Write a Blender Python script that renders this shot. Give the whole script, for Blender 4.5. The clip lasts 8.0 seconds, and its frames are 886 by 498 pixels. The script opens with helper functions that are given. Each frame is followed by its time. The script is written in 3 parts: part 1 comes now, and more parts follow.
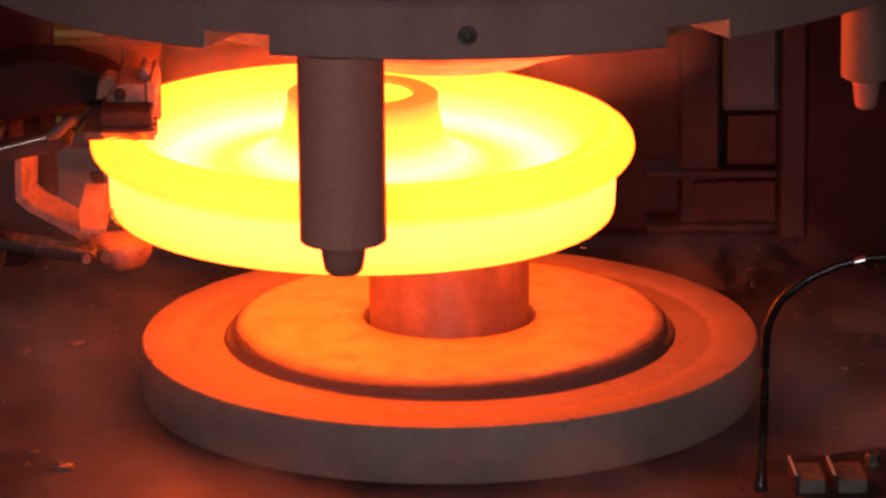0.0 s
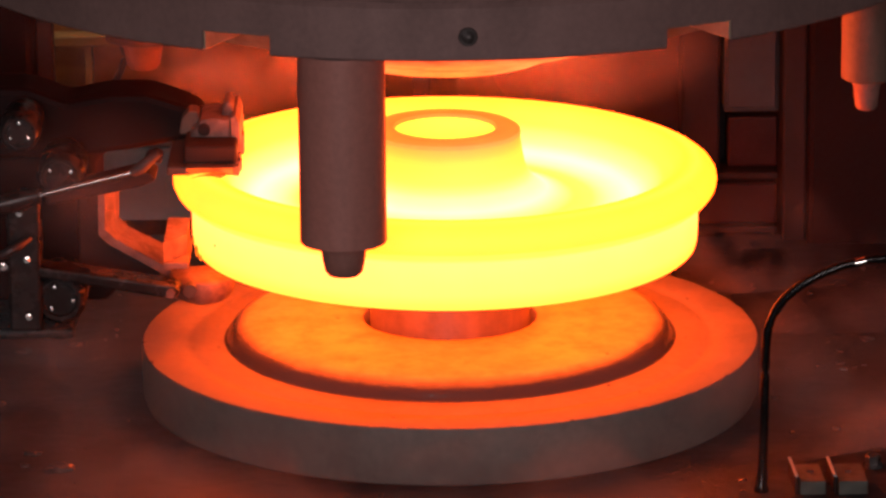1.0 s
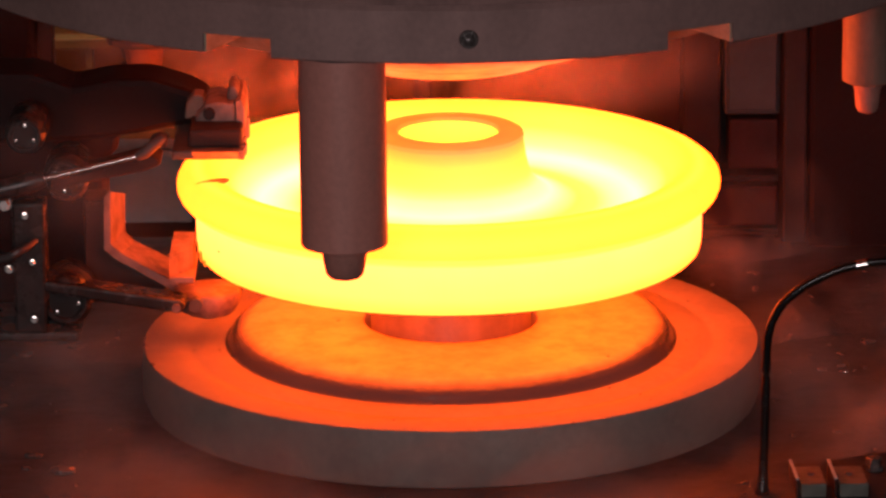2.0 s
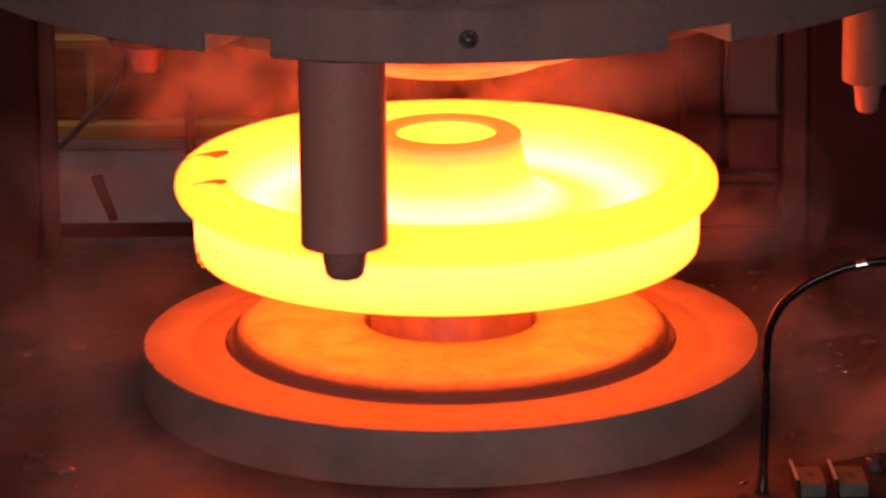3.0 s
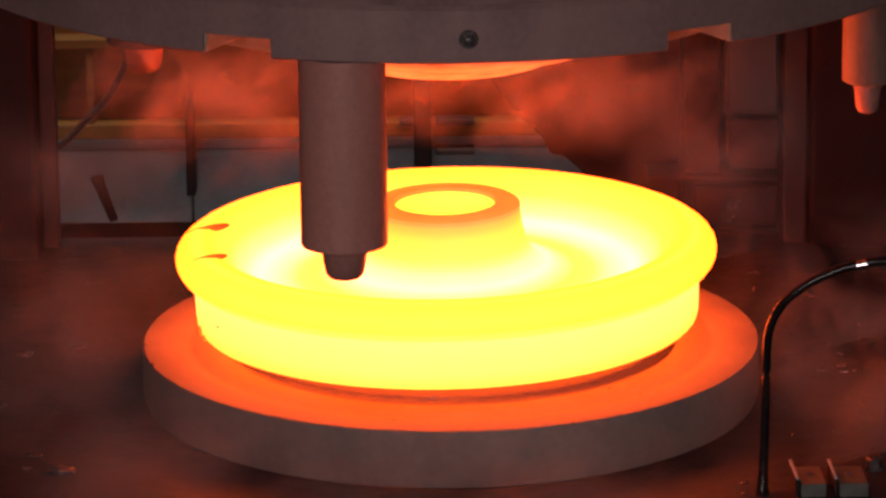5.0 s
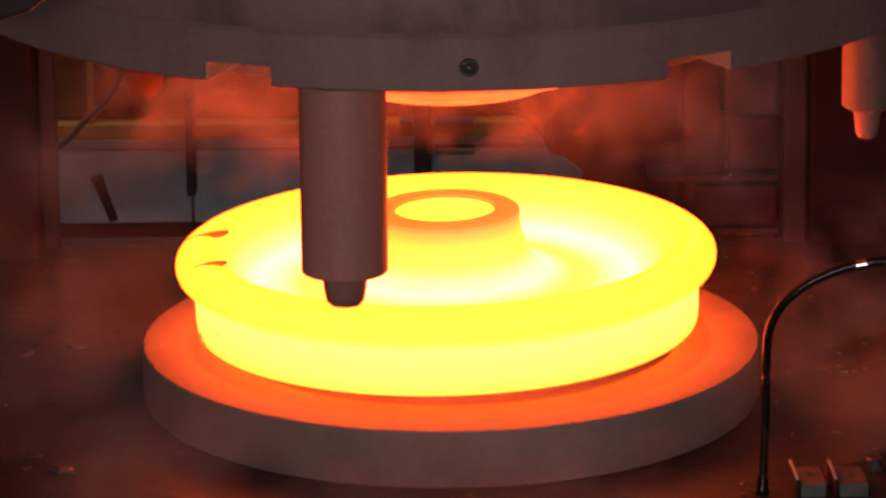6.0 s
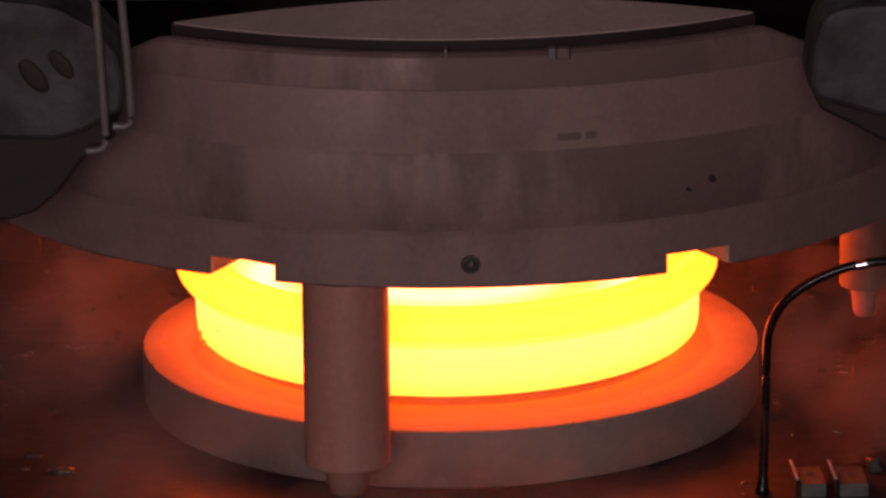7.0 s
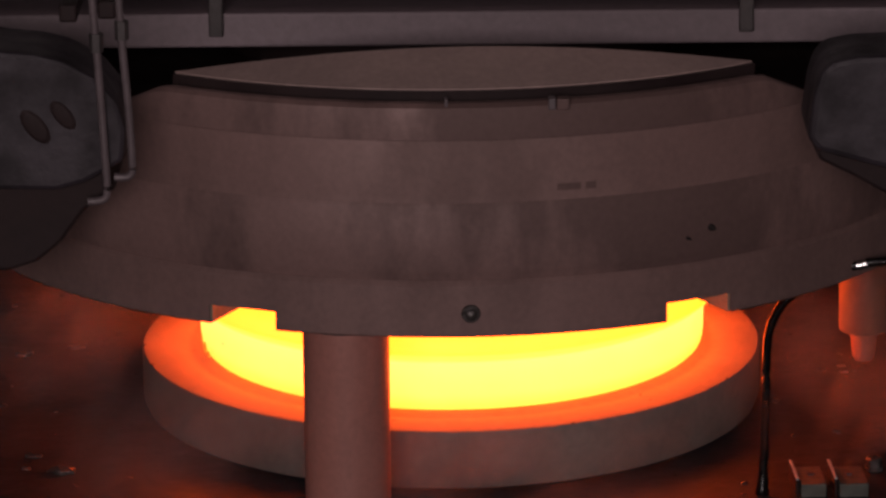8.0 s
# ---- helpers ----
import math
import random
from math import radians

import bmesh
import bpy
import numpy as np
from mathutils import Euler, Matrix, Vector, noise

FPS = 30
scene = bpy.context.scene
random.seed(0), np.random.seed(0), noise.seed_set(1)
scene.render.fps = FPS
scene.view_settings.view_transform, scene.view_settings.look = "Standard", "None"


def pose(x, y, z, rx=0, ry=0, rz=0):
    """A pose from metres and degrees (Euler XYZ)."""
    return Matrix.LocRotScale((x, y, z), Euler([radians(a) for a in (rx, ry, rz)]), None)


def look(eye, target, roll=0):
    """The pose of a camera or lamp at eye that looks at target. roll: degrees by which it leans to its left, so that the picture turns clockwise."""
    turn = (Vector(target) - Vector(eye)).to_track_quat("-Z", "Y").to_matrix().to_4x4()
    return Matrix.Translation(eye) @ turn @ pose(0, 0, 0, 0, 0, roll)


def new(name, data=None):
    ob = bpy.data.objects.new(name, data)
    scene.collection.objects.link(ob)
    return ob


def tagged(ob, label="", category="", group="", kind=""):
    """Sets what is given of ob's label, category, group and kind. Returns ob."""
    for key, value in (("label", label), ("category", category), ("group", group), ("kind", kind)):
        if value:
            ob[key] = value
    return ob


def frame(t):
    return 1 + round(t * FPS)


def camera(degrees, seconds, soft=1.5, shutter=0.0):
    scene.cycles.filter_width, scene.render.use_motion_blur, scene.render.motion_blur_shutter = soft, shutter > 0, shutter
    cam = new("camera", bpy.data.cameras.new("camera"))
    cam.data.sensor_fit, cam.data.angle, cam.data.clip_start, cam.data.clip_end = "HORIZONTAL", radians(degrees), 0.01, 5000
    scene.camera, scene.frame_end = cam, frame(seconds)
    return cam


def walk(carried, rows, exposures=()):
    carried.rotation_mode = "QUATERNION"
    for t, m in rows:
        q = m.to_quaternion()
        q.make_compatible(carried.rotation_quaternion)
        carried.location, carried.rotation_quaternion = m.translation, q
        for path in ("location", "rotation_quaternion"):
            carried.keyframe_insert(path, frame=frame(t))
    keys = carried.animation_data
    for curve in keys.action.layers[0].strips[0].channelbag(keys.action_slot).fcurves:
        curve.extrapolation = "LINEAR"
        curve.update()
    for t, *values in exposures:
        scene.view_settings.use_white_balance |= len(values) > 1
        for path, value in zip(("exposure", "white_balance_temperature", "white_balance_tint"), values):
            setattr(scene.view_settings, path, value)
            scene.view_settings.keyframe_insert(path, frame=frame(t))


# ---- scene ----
# ---- camera ----
cam = camera(10.525, 8.0, soft=2.7)
EYE = (0.0, -8.2707, 2.514)


def aim(right, down):
    """The camera's pose with its aim moved by a few millimetres at the press."""
    return look(EYE, (-0.0126 + right, 0.0, 0.1628 - down), -0.553)


walk(cam, [
    (0.0, aim(0.0021, 0.0071)), (0.25, aim(0.0022, 0.0080)), (0.5, aim(0.0020, 0.0080)), (0.75, aim(0.0017, 0.0066)),
    (1.0, aim(0.0014, 0.0047)), (1.25, aim(0.0011, 0.0024)), (1.5, aim(0.0007, 0.0009)), (1.75, aim(0.0004, 0.0002)),
    (2.0, aim(0, 0)), (3.0, aim(0, 0)), (3.5, aim(0, -0.0006)), (4.0, aim(0, 0)), (8.0, aim(0, -0.0004))])

# ---- world and large lights ----
world = bpy.data.worlds.new("hall_air")
world.use_nodes = True
world.node_tree.nodes["Background"].inputs[0].default_value = (0.8, 0.55, 0.5, 1)
world.node_tree.nodes["Background"].inputs[1].default_value = 0.036
scene.world = world
scene.view_settings.exposure = 0.0

# unseen lamp added behind the camera, stands in for the hall's ambient light
front_fill = bpy.data.lights.new("front_fill_light", "AREA")
front_fill.shape, front_fill.size, front_fill.size_y, front_fill.energy, front_fill.color = "RECTANGLE", 3.6, 2.4, 345, (1.0, 0.82, 0.82)
front_fill_ob = new("front_fill_light", front_fill)
front_fill_ob.matrix_world = look((-0.7, -11.75, 3.0), (0, 0, 0.3))

# added overhead fill with no visible source, brightens the grey conveyor panels
rear_fill = bpy.data.lights.new("rear_fill_light", "AREA")
rear_fill.shape, rear_fill.size, rear_fill.size_y, rear_fill.energy, rear_fill.color = "RECTANGLE", 3.4, 1.5, 380, (1.0, 0.93, 0.86)
rear_fill_ob = new("rear_fill_light", rear_fill)
rear_fill_ob.matrix_world = look((-0.6, 1.9, 8.95), (-0.6, 3.2, 0.0))


# ---- materials ----
def nodes_of(name):
    m = bpy.data.materials.new(name)
    m.use_nodes = True
    return m, m.node_tree, m.node_tree.nodes["Principled BSDF"]


def mixed(nt, a, b, fac):
    n = nt.nodes.new("ShaderNodeMix")
    n.data_type = "RGBA"
    n.inputs[6].default_value, n.inputs[7].default_value = (*a, 1), (*b, 1)
    nt.links.new(fac, n.inputs[0])
    return n.outputs[2]


def noisy(nt, scale, lo, hi, detail=6, stretch=None, rough=0.6):
    """A noise between 0 and 1, cut between lo and hi, in object space."""
    co = nt.nodes.new("ShaderNodeTexCoord")
    mp = nt.nodes.new("ShaderNodeMapping")
    mp.inputs[3].default_value = stretch or (1, 1, 1)
    tx = nt.nodes.new("ShaderNodeTexNoise")
    tx.inputs["Scale"].default_value, tx.inputs["Detail"].default_value, tx.inputs["Roughness"].default_value = scale, detail, rough
    rm = nt.nodes.new("ShaderNodeMapRange")
    rm.inputs[1].default_value, rm.inputs[2].default_value = lo, hi
    nt.links.new(co.outputs["Object"], mp.inputs[0])
    nt.links.new(mp.outputs[0], tx.inputs["Vector"])
    nt.links.new(tx.outputs["Fac"], rm.inputs[0])
    return rm.outputs[0]


def surface(name, base, worn, rough=(0.5, 0.75), metal=0.0, scale=9, grain=120, bump=0.15, stretch=None, lo=0.38, hi=0.66, spec=0.5):
    """A worn surface: two colours in patches, fine grain, uneven gloss and relief."""
    m, nt, b = nodes_of(name)
    patch = noisy(nt, scale, lo, hi, stretch=stretch)
    fine = noisy(nt, grain, 0.3, 0.7, 3)
    col = mixed(nt, base, worn, patch)
    dark = nt.nodes.new("ShaderNodeMix")
    dark.data_type, dark.blend_type = "RGBA", "MULTIPLY"
    dark.inputs[0].default_value = 1.0
    nt.links.new(col, dark.inputs[6])
    nt.links.new(mixed(nt, (0.90,) * 3, (1.06,) * 3, fine), dark.inputs[7])
    nt.links.new(dark.outputs[2], b.inputs["Base Color"])
    rr = nt.nodes.new("ShaderNodeMapRange")
    rr.inputs[3].default_value, rr.inputs[4].default_value = rough
    nt.links.new(patch, rr.inputs[0])
    nt.links.new(rr.outputs[0], b.inputs["Roughness"])
    b.inputs["Metallic"].default_value = metal
    b.inputs["Specular IOR Level"].default_value = spec
    bp = nt.nodes.new("ShaderNodeBump")
    bp.inputs["Strength"].default_value, bp.inputs["Distance"].default_value = bump, 0.004
    nt.links.new(fine, bp.inputs["Height"])
    nt.links.new(bp.outputs[0], b.inputs["Normal"])
    return m


die_steel = surface("die_steel", (0.40, 0.335, 0.25), (0.23, 0.18, 0.13), (0.4, 0.7), 0.0, 13, 60, 0.15)
scaled_steel = surface("scaled_steel", (0.172, 0.136, 0.122), (0.25, 0.20, 0.178), (0.6, 0.8), 0.0, 5, 70, 0.12)
press_steel = surface("press_steel", (0.285, 0.177, 0.163), (0.195, 0.121, 0.111), (0.5, 0.66), 0.18, 4.0, 90, 0.03, (1, 1, 0.45))
# redder than the holder: warm bounced light is mixed into this colour
pin_steel = surface("pin_steel", (0.47, 0.200, 0.162), (0.385, 0.168, 0.138), (0.4, 0.6), 0.0, 8, 90, 0.06, (1, 1, 0.2))
tip_steel = surface("tip_steel", (0.36, 0.16, 0.13), (0.27, 0.125, 0.10), (0.45, 0.65), 0.0, 14, 90, 0.08)
bed_steel = surface("bed_steel", (0.014, 0.016, 0.020), (0.030, 0.033, 0.041), (0.4, 0.7), 0.0, 4.5, 30, 0.3, None, 0.38, 0.66, 0.24)
dark_steel = surface("dark_steel", (0.05, 0.043, 0.043), (0.085, 0.073, 0.073), (0.45, 0.7), 0.0, 8, 80, 0.2)
grey_paint = surface("grey_paint", (0.42, 0.56, 0.63), (0.28, 0.37, 0.42), (0.45, 0.65), 0.0, 6, 90, 0.1)
yellow_paint = surface("yellow_paint", (0.30, 0.135, 0.024), (0.17, 0.07, 0.017), (0.5, 0.7), 0.0, 5, 80, 0.1, (0.5, 1, 3))
chrome = surface("chrome", (0.75, 0.74, 0.72), (0.6, 0.58, 0.55), (0.12, 0.25), 1.0, 20, 200, 0.02)
black_rubber = surface("black_rubber", (0.035, 0.03, 0.03), (0.06, 0.05, 0.05), (0.28, 0.4), 0.0, 20, 200, 0.05)
concrete = surface("concrete", (0.23, 0.22, 0.21), (0.16, 0.155, 0.15), (0.8, 0.95), 0.0, 1.5, 40, 0.3)


def glowing(name, stops, rim_noise=0.12, base=(0.35, 0.3, 0.28)):
    """Hot steel: its glow follows heat plus painted-in bounced light, from the axis outwards (radius, colour, power).
    """
    m, nt, b = nodes_of(name)
    b.inputs["Base Color"].default_value = (*base, 1)
    b.inputs["Roughness"].default_value = 0.7
    co = nt.nodes.new("ShaderNodeTexCoord")
    flat = nt.nodes.new("ShaderNodeVectorMath")
    flat.operation = "MULTIPLY"
    flat.inputs[1].default_value = (2, 2, 0)
    ln = nt.nodes.new("ShaderNodeVectorMath")
    ln.operation = "LENGTH"
    nt.links.new(co.outputs["Object"], flat.inputs[0])
    nt.links.new(flat.outputs[0], ln.inputs[0])
    ramp = nt.nodes.new("ShaderNodeValToRGB")
    el = ramp.color_ramp.elements
    el[0].color, el[1].color = [(*[v / 10 for v in c], 1) for _, c in (stops[0], stops[-1])]
    for r, c in stops[1:-1]:
        el.new(r * 2).color = (*[v / 10 for v in c], 1)
    nt.links.new(ln.outputs["Value"], ramp.inputs[0])
    nt.links.new(ramp.outputs[0], b.inputs["Emission Color"])
    rm = nt.nodes.new("ShaderNodeMapRange")
    rm.inputs[3].default_value, rm.inputs[4].default_value = 10 * (1 - rim_noise), 10 * (1 + rim_noise)
    nt.links.new(noisy(nt, 14, 0.3, 0.7), rm.inputs[0])
    nt.links.new(rm.outputs[0], b.inputs["Emission Strength"])
    return m


# whiter stops at hub fillet and web paint light bounced inside the dish
hot_wheel = glowing("hot_wheel_steel", [
    (0.0, (12.0, 1.16, 0.06)), (0.0885, (12.0, 1.15, 0.06)), (0.092, (7.0, 0.50, 0.02)), (0.119, (6.0, 0.40, 0.02)), (0.1332, (5.0, 0.36, 0.02)), (0.1355, (8.0, 0.60, 0.02)), (0.1387, (10.6, 0.90, 0.03)), (0.145, (11.4, 1.05, 0.07)), (0.158, (13.0, 1.45, 0.42)), (0.182, (13.9, 1.75, 0.70)), (0.204, (13.0, 1.42, 0.38)), (0.23, (11.9, 1.12, 0.11)),
    (0.262, (12.0, 1.16, 0.14)), (0.292, (13.2, 1.5, 0.46)), (0.335, (14.2, 1.8, 0.82)), (0.362, (13.0, 1.42, 0.34)), (0.388, (11.6, 1.08, 0.06)), (0.43, (11.2, 1.0, 0.035)), (0.447, (11.4, 1.05, 0.07)), (0.462, (11.1, 0.98, 0.035)), (0.5, (11.0, 0.95, 0.03))], 0.05)
# paler stops at the tread's top paint light bounced under the flange
rim_side_hot = glowing("hot_rim_side", [(0.0, (11.3, 1.06, 0.12)), (0.44, (11.2, 1.02, 0.07)), (0.4497, (11.2, 1.03, 0.075)), (0.4505, (11.3, 1.06, 0.10)), (0.4513, (11.7, 1.14, 0.22)), (0.455, (11.7, 1.14, 0.22)), (0.468, (11.3, 1.05, 0.10)), (0.5, (11.1, 1.0, 0.06))], 0.06)
under_hot = glowing("hot_underside", [(0.0, (11.0, 0.90, 0.025)), (0.3, (11.5, 0.95, 0.03)), (0.5, (11.0, 0.9, 0.03))])
hub_face_hot = glowing("cooler_hub_face", [(0.0, (3.2, 0.24, 0.018)), (0.1, (3.0, 0.22, 0.016)), (0.12, (3.4, 0.26, 0.018)), (0.5, (4.0, 0.32, 0.02))], 0.15)
imprint_hot = glowing("cooled_grip_scale", [(0.0, (0.9, 0.06, 0.006)), (0.40, (0.9, 0.06, 0.006)), (0.435, (1.5, 0.16, 0.01)), (0.5, (3.0, 0.5, 0.02))], 0.3, (0.03, 0.02, 0.02))


def smoke_material(name, thick, scale, lo, hi, tint):
    """Thin smoke: mostly clear, in ragged wisps that fade out towards the sheet's edge."""
    m = bpy.data.materials.new(name)
    m.use_nodes = True
    nt = m.node_tree
    nt.nodes.clear()
    out, mix, clear, white = [nt.nodes.new("ShaderNode" + k) for k in ("OutputMaterial", "MixShader", "BsdfTransparent", "BsdfTranslucent")]
    both, dif = nt.nodes.new("ShaderNodeMixShader"), nt.nodes.new("ShaderNodeBsdfDiffuse")
    white.inputs[0].default_value = dif.inputs[0].default_value = (*tint, 1)
    nt.links.new(white.outputs[0], both.inputs[1])
    nt.links.new(dif.outputs[0], both.inputs[2])
    co, sub, grad = [nt.nodes.new("ShaderNode" + k) for k in ("TexCoord", "Mapping", "TexGradient")]
    sub.inputs[1].default_value, sub.inputs[3].default_value = (-1, -1, 0), (2, 2, 0)
    grad.gradient_type = "SPHERICAL"
    nt.links.new(co.outputs["Generated"], sub.inputs[0])
    nt.links.new(sub.outputs[0], grad.inputs[0])
    mul = nt.nodes.new("ShaderNodeMath")
    mul.operation = "MULTIPLY"
    nt.links.new(grad.outputs[1], mul.inputs[0])
    nt.links.new(noisy(nt, scale, lo, hi, 4, (1, 1, 1), 0.55), mul.inputs[1])
    am = nt.nodes.new("ShaderNodeMath")
    am.operation = "MULTIPLY"
    am.inputs[1].default_value = thick
    nt.links.new(mul.outputs[0], am.inputs[0])
    nt.links.new(am.outputs[0], mix.inputs[0])
    nt.links.new(clear.outputs[0], mix.inputs[1])
    nt.links.new(both.outputs[0], mix.inputs[2])
    nt.links.new(mix.outputs[0], out.inputs[0])
    return m


def two_tone_boss(name):
    """Die steel that is scaled on its flat top, darker and glossier on its rolled edge, with a ragged border."""
    m = surface(name, (0.41, 0.345, 0.25), (0.31, 0.25, 0.175), (0.4, 0.7), 0.0, 13, 60, 0.15)
    nt, b = m.node_tree, m.node_tree.nodes["Principled BSDF"]
    co = nt.nodes.new("ShaderNodeTexCoord")
    flat, ln = nt.nodes.new("ShaderNodeVectorMath"), nt.nodes.new("ShaderNodeVectorMath")
    flat.operation, ln.operation = "MULTIPLY", "LENGTH"
    flat.inputs[1].default_value = (1, 1, 0)
    nt.links.new(co.outputs["Object"], flat.inputs[0])
    nt.links.new(flat.outputs[0], ln.inputs[0])
    add = nt.nodes.new("ShaderNodeMath")
    add.operation = "MULTIPLY_ADD"
    add.inputs[1].default_value = 0.006
    nt.links.new(noisy(nt, 26, 0.3, 0.7), add.inputs[0])
    nt.links.new(ln.outputs["Value"], add.inputs[2])
    edge = nt.nodes.new("ShaderNodeMapRange")
    edge.interpolation_type = "SMOOTHSTEP"
    edge.inputs[1].default_value, edge.inputs[2].default_value = 0.366, 0.394
    nt.links.new(add.outputs[0], edge.inputs[0])
    old = b.inputs["Base Color"].links[0].from_socket
    mx = nt.nodes.new("ShaderNodeMix")
    mx.data_type = "RGBA"
    mx.inputs[7].default_value = (0.075, 0.064, 0.068, 1)
    nt.links.new(edge.outputs[0], mx.inputs[0])
    nt.links.new(old, mx.inputs[6])
    nt.links.new(mx.outputs[2], b.inputs["Base Color"])
    rough = b.inputs["Roughness"].links[0].from_socket
    rm = nt.nodes.new("ShaderNodeMix")
    rm.inputs[3].default_value = 0.2
    nt.links.new(edge.outputs[0], rm.inputs[0])
    nt.links.new(rough, rm.inputs[2])
    nt.links.new(rm.outputs[0], b.inputs["Roughness"])
    return m


boss_steel = two_tone_boss("boss_steel")
grip_steel = surface("grip_steel", (0.25, 0.165, 0.145), (0.11, 0.075, 0.068), (0.45, 0.7), 0.0, 22, 90, 0.3)
bracket_grey = surface("bracket_grey", (0.043, 0.034, 0.044), (0.017, 0.013, 0.017), (0.5, 0.7), 0.0, 13, 45, 0.1)
# red taken far down, so the covers carry their shade in the colour
shaded_red = surface("shaded_red", (0.042, 0.014, 0.014), (0.026, 0.010, 0.010), (0.5, 0.7), 0.0, 9, 90, 0.05, None, 0.38, 0.66, 0.2)
wet_steel = surface("wet_steel", (0.05, 0.043, 0.042), (0.10, 0.088, 0.085), (0.1, 0.25), 0.3, 25, 120, 0.2)
wet_rubber = surface("wet_rubber", (0.006, 0.0045, 0.0045), (0.010, 0.008, 0.008), (0.14, 0.22), 0.0, 20, 150, 0.05, None, 0.38, 0.66, 0.25)
rear_smoke = smoke_material("rear_smoke", 0.76, 6.5, 0.40, 0.8, (0.55, 0.46, 0.46))
thin_smoke = smoke_material("thin_smoke", 0.44, 3.6, 0.34, 0.85, (0.47, 0.50, 0.53))
# blotchy darker copy of press_steel, carries the shade of skirt and rim
blotchy_shade_steel = surface("blotchy_shade_steel", (0.275, 0.172, 0.159), (0.16, 0.099, 0.092), (0.5, 0.68), 0.18, 3.4, 90, 0.03, (1, 1, 0.35), 0.44, 0.56)
crosshead_grey = surface("crosshead_grey", (0.26, 0.207, 0.228), (0.19, 0.150, 0.162), (0.45, 0.65), 0.0, 3, 70, 0.1, (0.3, 1, 1))
column_steel = surface("column_steel", (0.12, 0.075, 0.058), (0.20, 0.128, 0.10), (0.5, 0.7), 0.0, 12, 60, 0.2, (1, 1, 0.4))
roller_steel = surface("roller_steel", (0.016, 0.014, 0.014), (0.032, 0.027, 0.027), (0.2, 0.36), 0.0, 18, 60, 0.12, None, 0.38, 0.66, 0.3)
# reddish near-black that holds the shade on the press columns
column_shade_black = surface("column_shade_black", (0.012, 0.0056, 0.0062), (0.020, 0.009, 0.0098), (0.55, 0.75), 0.0, 5, 60, 0.05, None, 0.38, 0.66, 0.12)
block_grey = surface("block_grey", (0.115, 0.118, 0.10), (0.07, 0.07, 0.06), (0.45, 0.65), 0.0, 30, 120, 0.1)
# lighter copy of press_steel, makes up for light that misses the cap
lit_cap_steel = surface("lit_cap_steel", (0.44, 0.315, 0.29), (0.34, 0.245, 0.228), (0.5, 0.7), 0.0, 6, 90, 0.06)
tube_grey = surface("tube_grey", (0.16, 0.128, 0.138), (0.11, 0.088, 0.094), (0.35, 0.5), 0.0, 16, 90, 0.05)
# grey taken far down to paint the switch box as shaded
shaded_switch_grey = surface("shaded_switch_grey", (0.035, 0.04, 0.046), (0.024, 0.026, 0.03), (0.45, 0.6), 0.0, 9, 90, 0.1)
# near-black; also painted where press and housing parts only lie in shade
soot_shade_steel = surface("soot_shade_steel", (0.024, 0.015, 0.016), (0.040, 0.026, 0.026), (0.5, 0.75), 0.0, 6, 60, 0.05, None, 0.38, 0.66, 0.2)


# ---- mesh helpers ----
def part(name, bm, material, parent=None, label="", smooth=None):
    me = bpy.data.meshes.new(name)
    bmesh.ops.recalc_face_normals(bm, faces=bm.faces[:])
    if smooth:
        for f in bm.faces:
            f.smooth = True
        for e in bm.edges:
            if len(e.link_faces) == 2 and e.calc_face_angle(0) > radians(smooth):
                e.smooth = False
    bm.to_mesh(me)
    bm.free()
    me.materials.append(material)
    ob = new(name, me)
    ob.parent = parent
    if label:
        ob["label"] = label
    return ob


def lathe(profile, seg=128, closed=False, sweep=None):
    """A body turned round z from (radius, height) pairs. sweep: (from, to) in degrees from the front, for a sector with end faces."""
    bm = bmesh.new()
    full = sweep is None
    n = seg if full else seg + 1
    rings = []
    for i in range(n):
        a = 2 * math.pi * i / seg if full else radians(sweep[0] + (sweep[1] - sweep[0]) * i / seg)
        rings.append([bm.verts.new((r * math.sin(a), -r * math.cos(a), z)) for r, z in profile])
    k = len(profile)
    for i in range(seg):
        a, b = rings[i], rings[(i + 1) % n]
        for j in range(k if closed else k - 1):
            bm.faces.new((a[j], b[j], b[(j + 1) % k], a[(j + 1) % k]))
    if not full:
        bm.faces.new(rings[0])
        bm.faces.new(rings[-1][::-1])
    else:
        bmesh.ops.remove_doubles(bm, verts=bm.verts[:], dist=1e-6)
    return bm


def box(x0, x1, y0, y1, z0, z1, bevel=0.0, bm=None, seg=2):
    own = bmesh.new()
    bmesh.ops.create_cube(own, size=1, matrix=Matrix.Translation(((x0 + x1) / 2, (y0 + y1) / 2, (z0 + z1) / 2)) @ Matrix.Diagonal((x1 - x0, y1 - y0, z1 - z0, 1)))
    if bevel:
        bmesh.ops.bevel(own, geom=own.edges[:] + own.verts[:], offset=bevel, segments=seg, affect="EDGES", profile=0.5)
    return joined(bm, own)


def joined(bm, own):
    if bm is None:
        return own
    me = bpy.data.meshes.new("joint")
    own.to_mesh(me)
    own.free()
    bm.from_mesh(me)
    bpy.data.meshes.remove(me)
    return bm


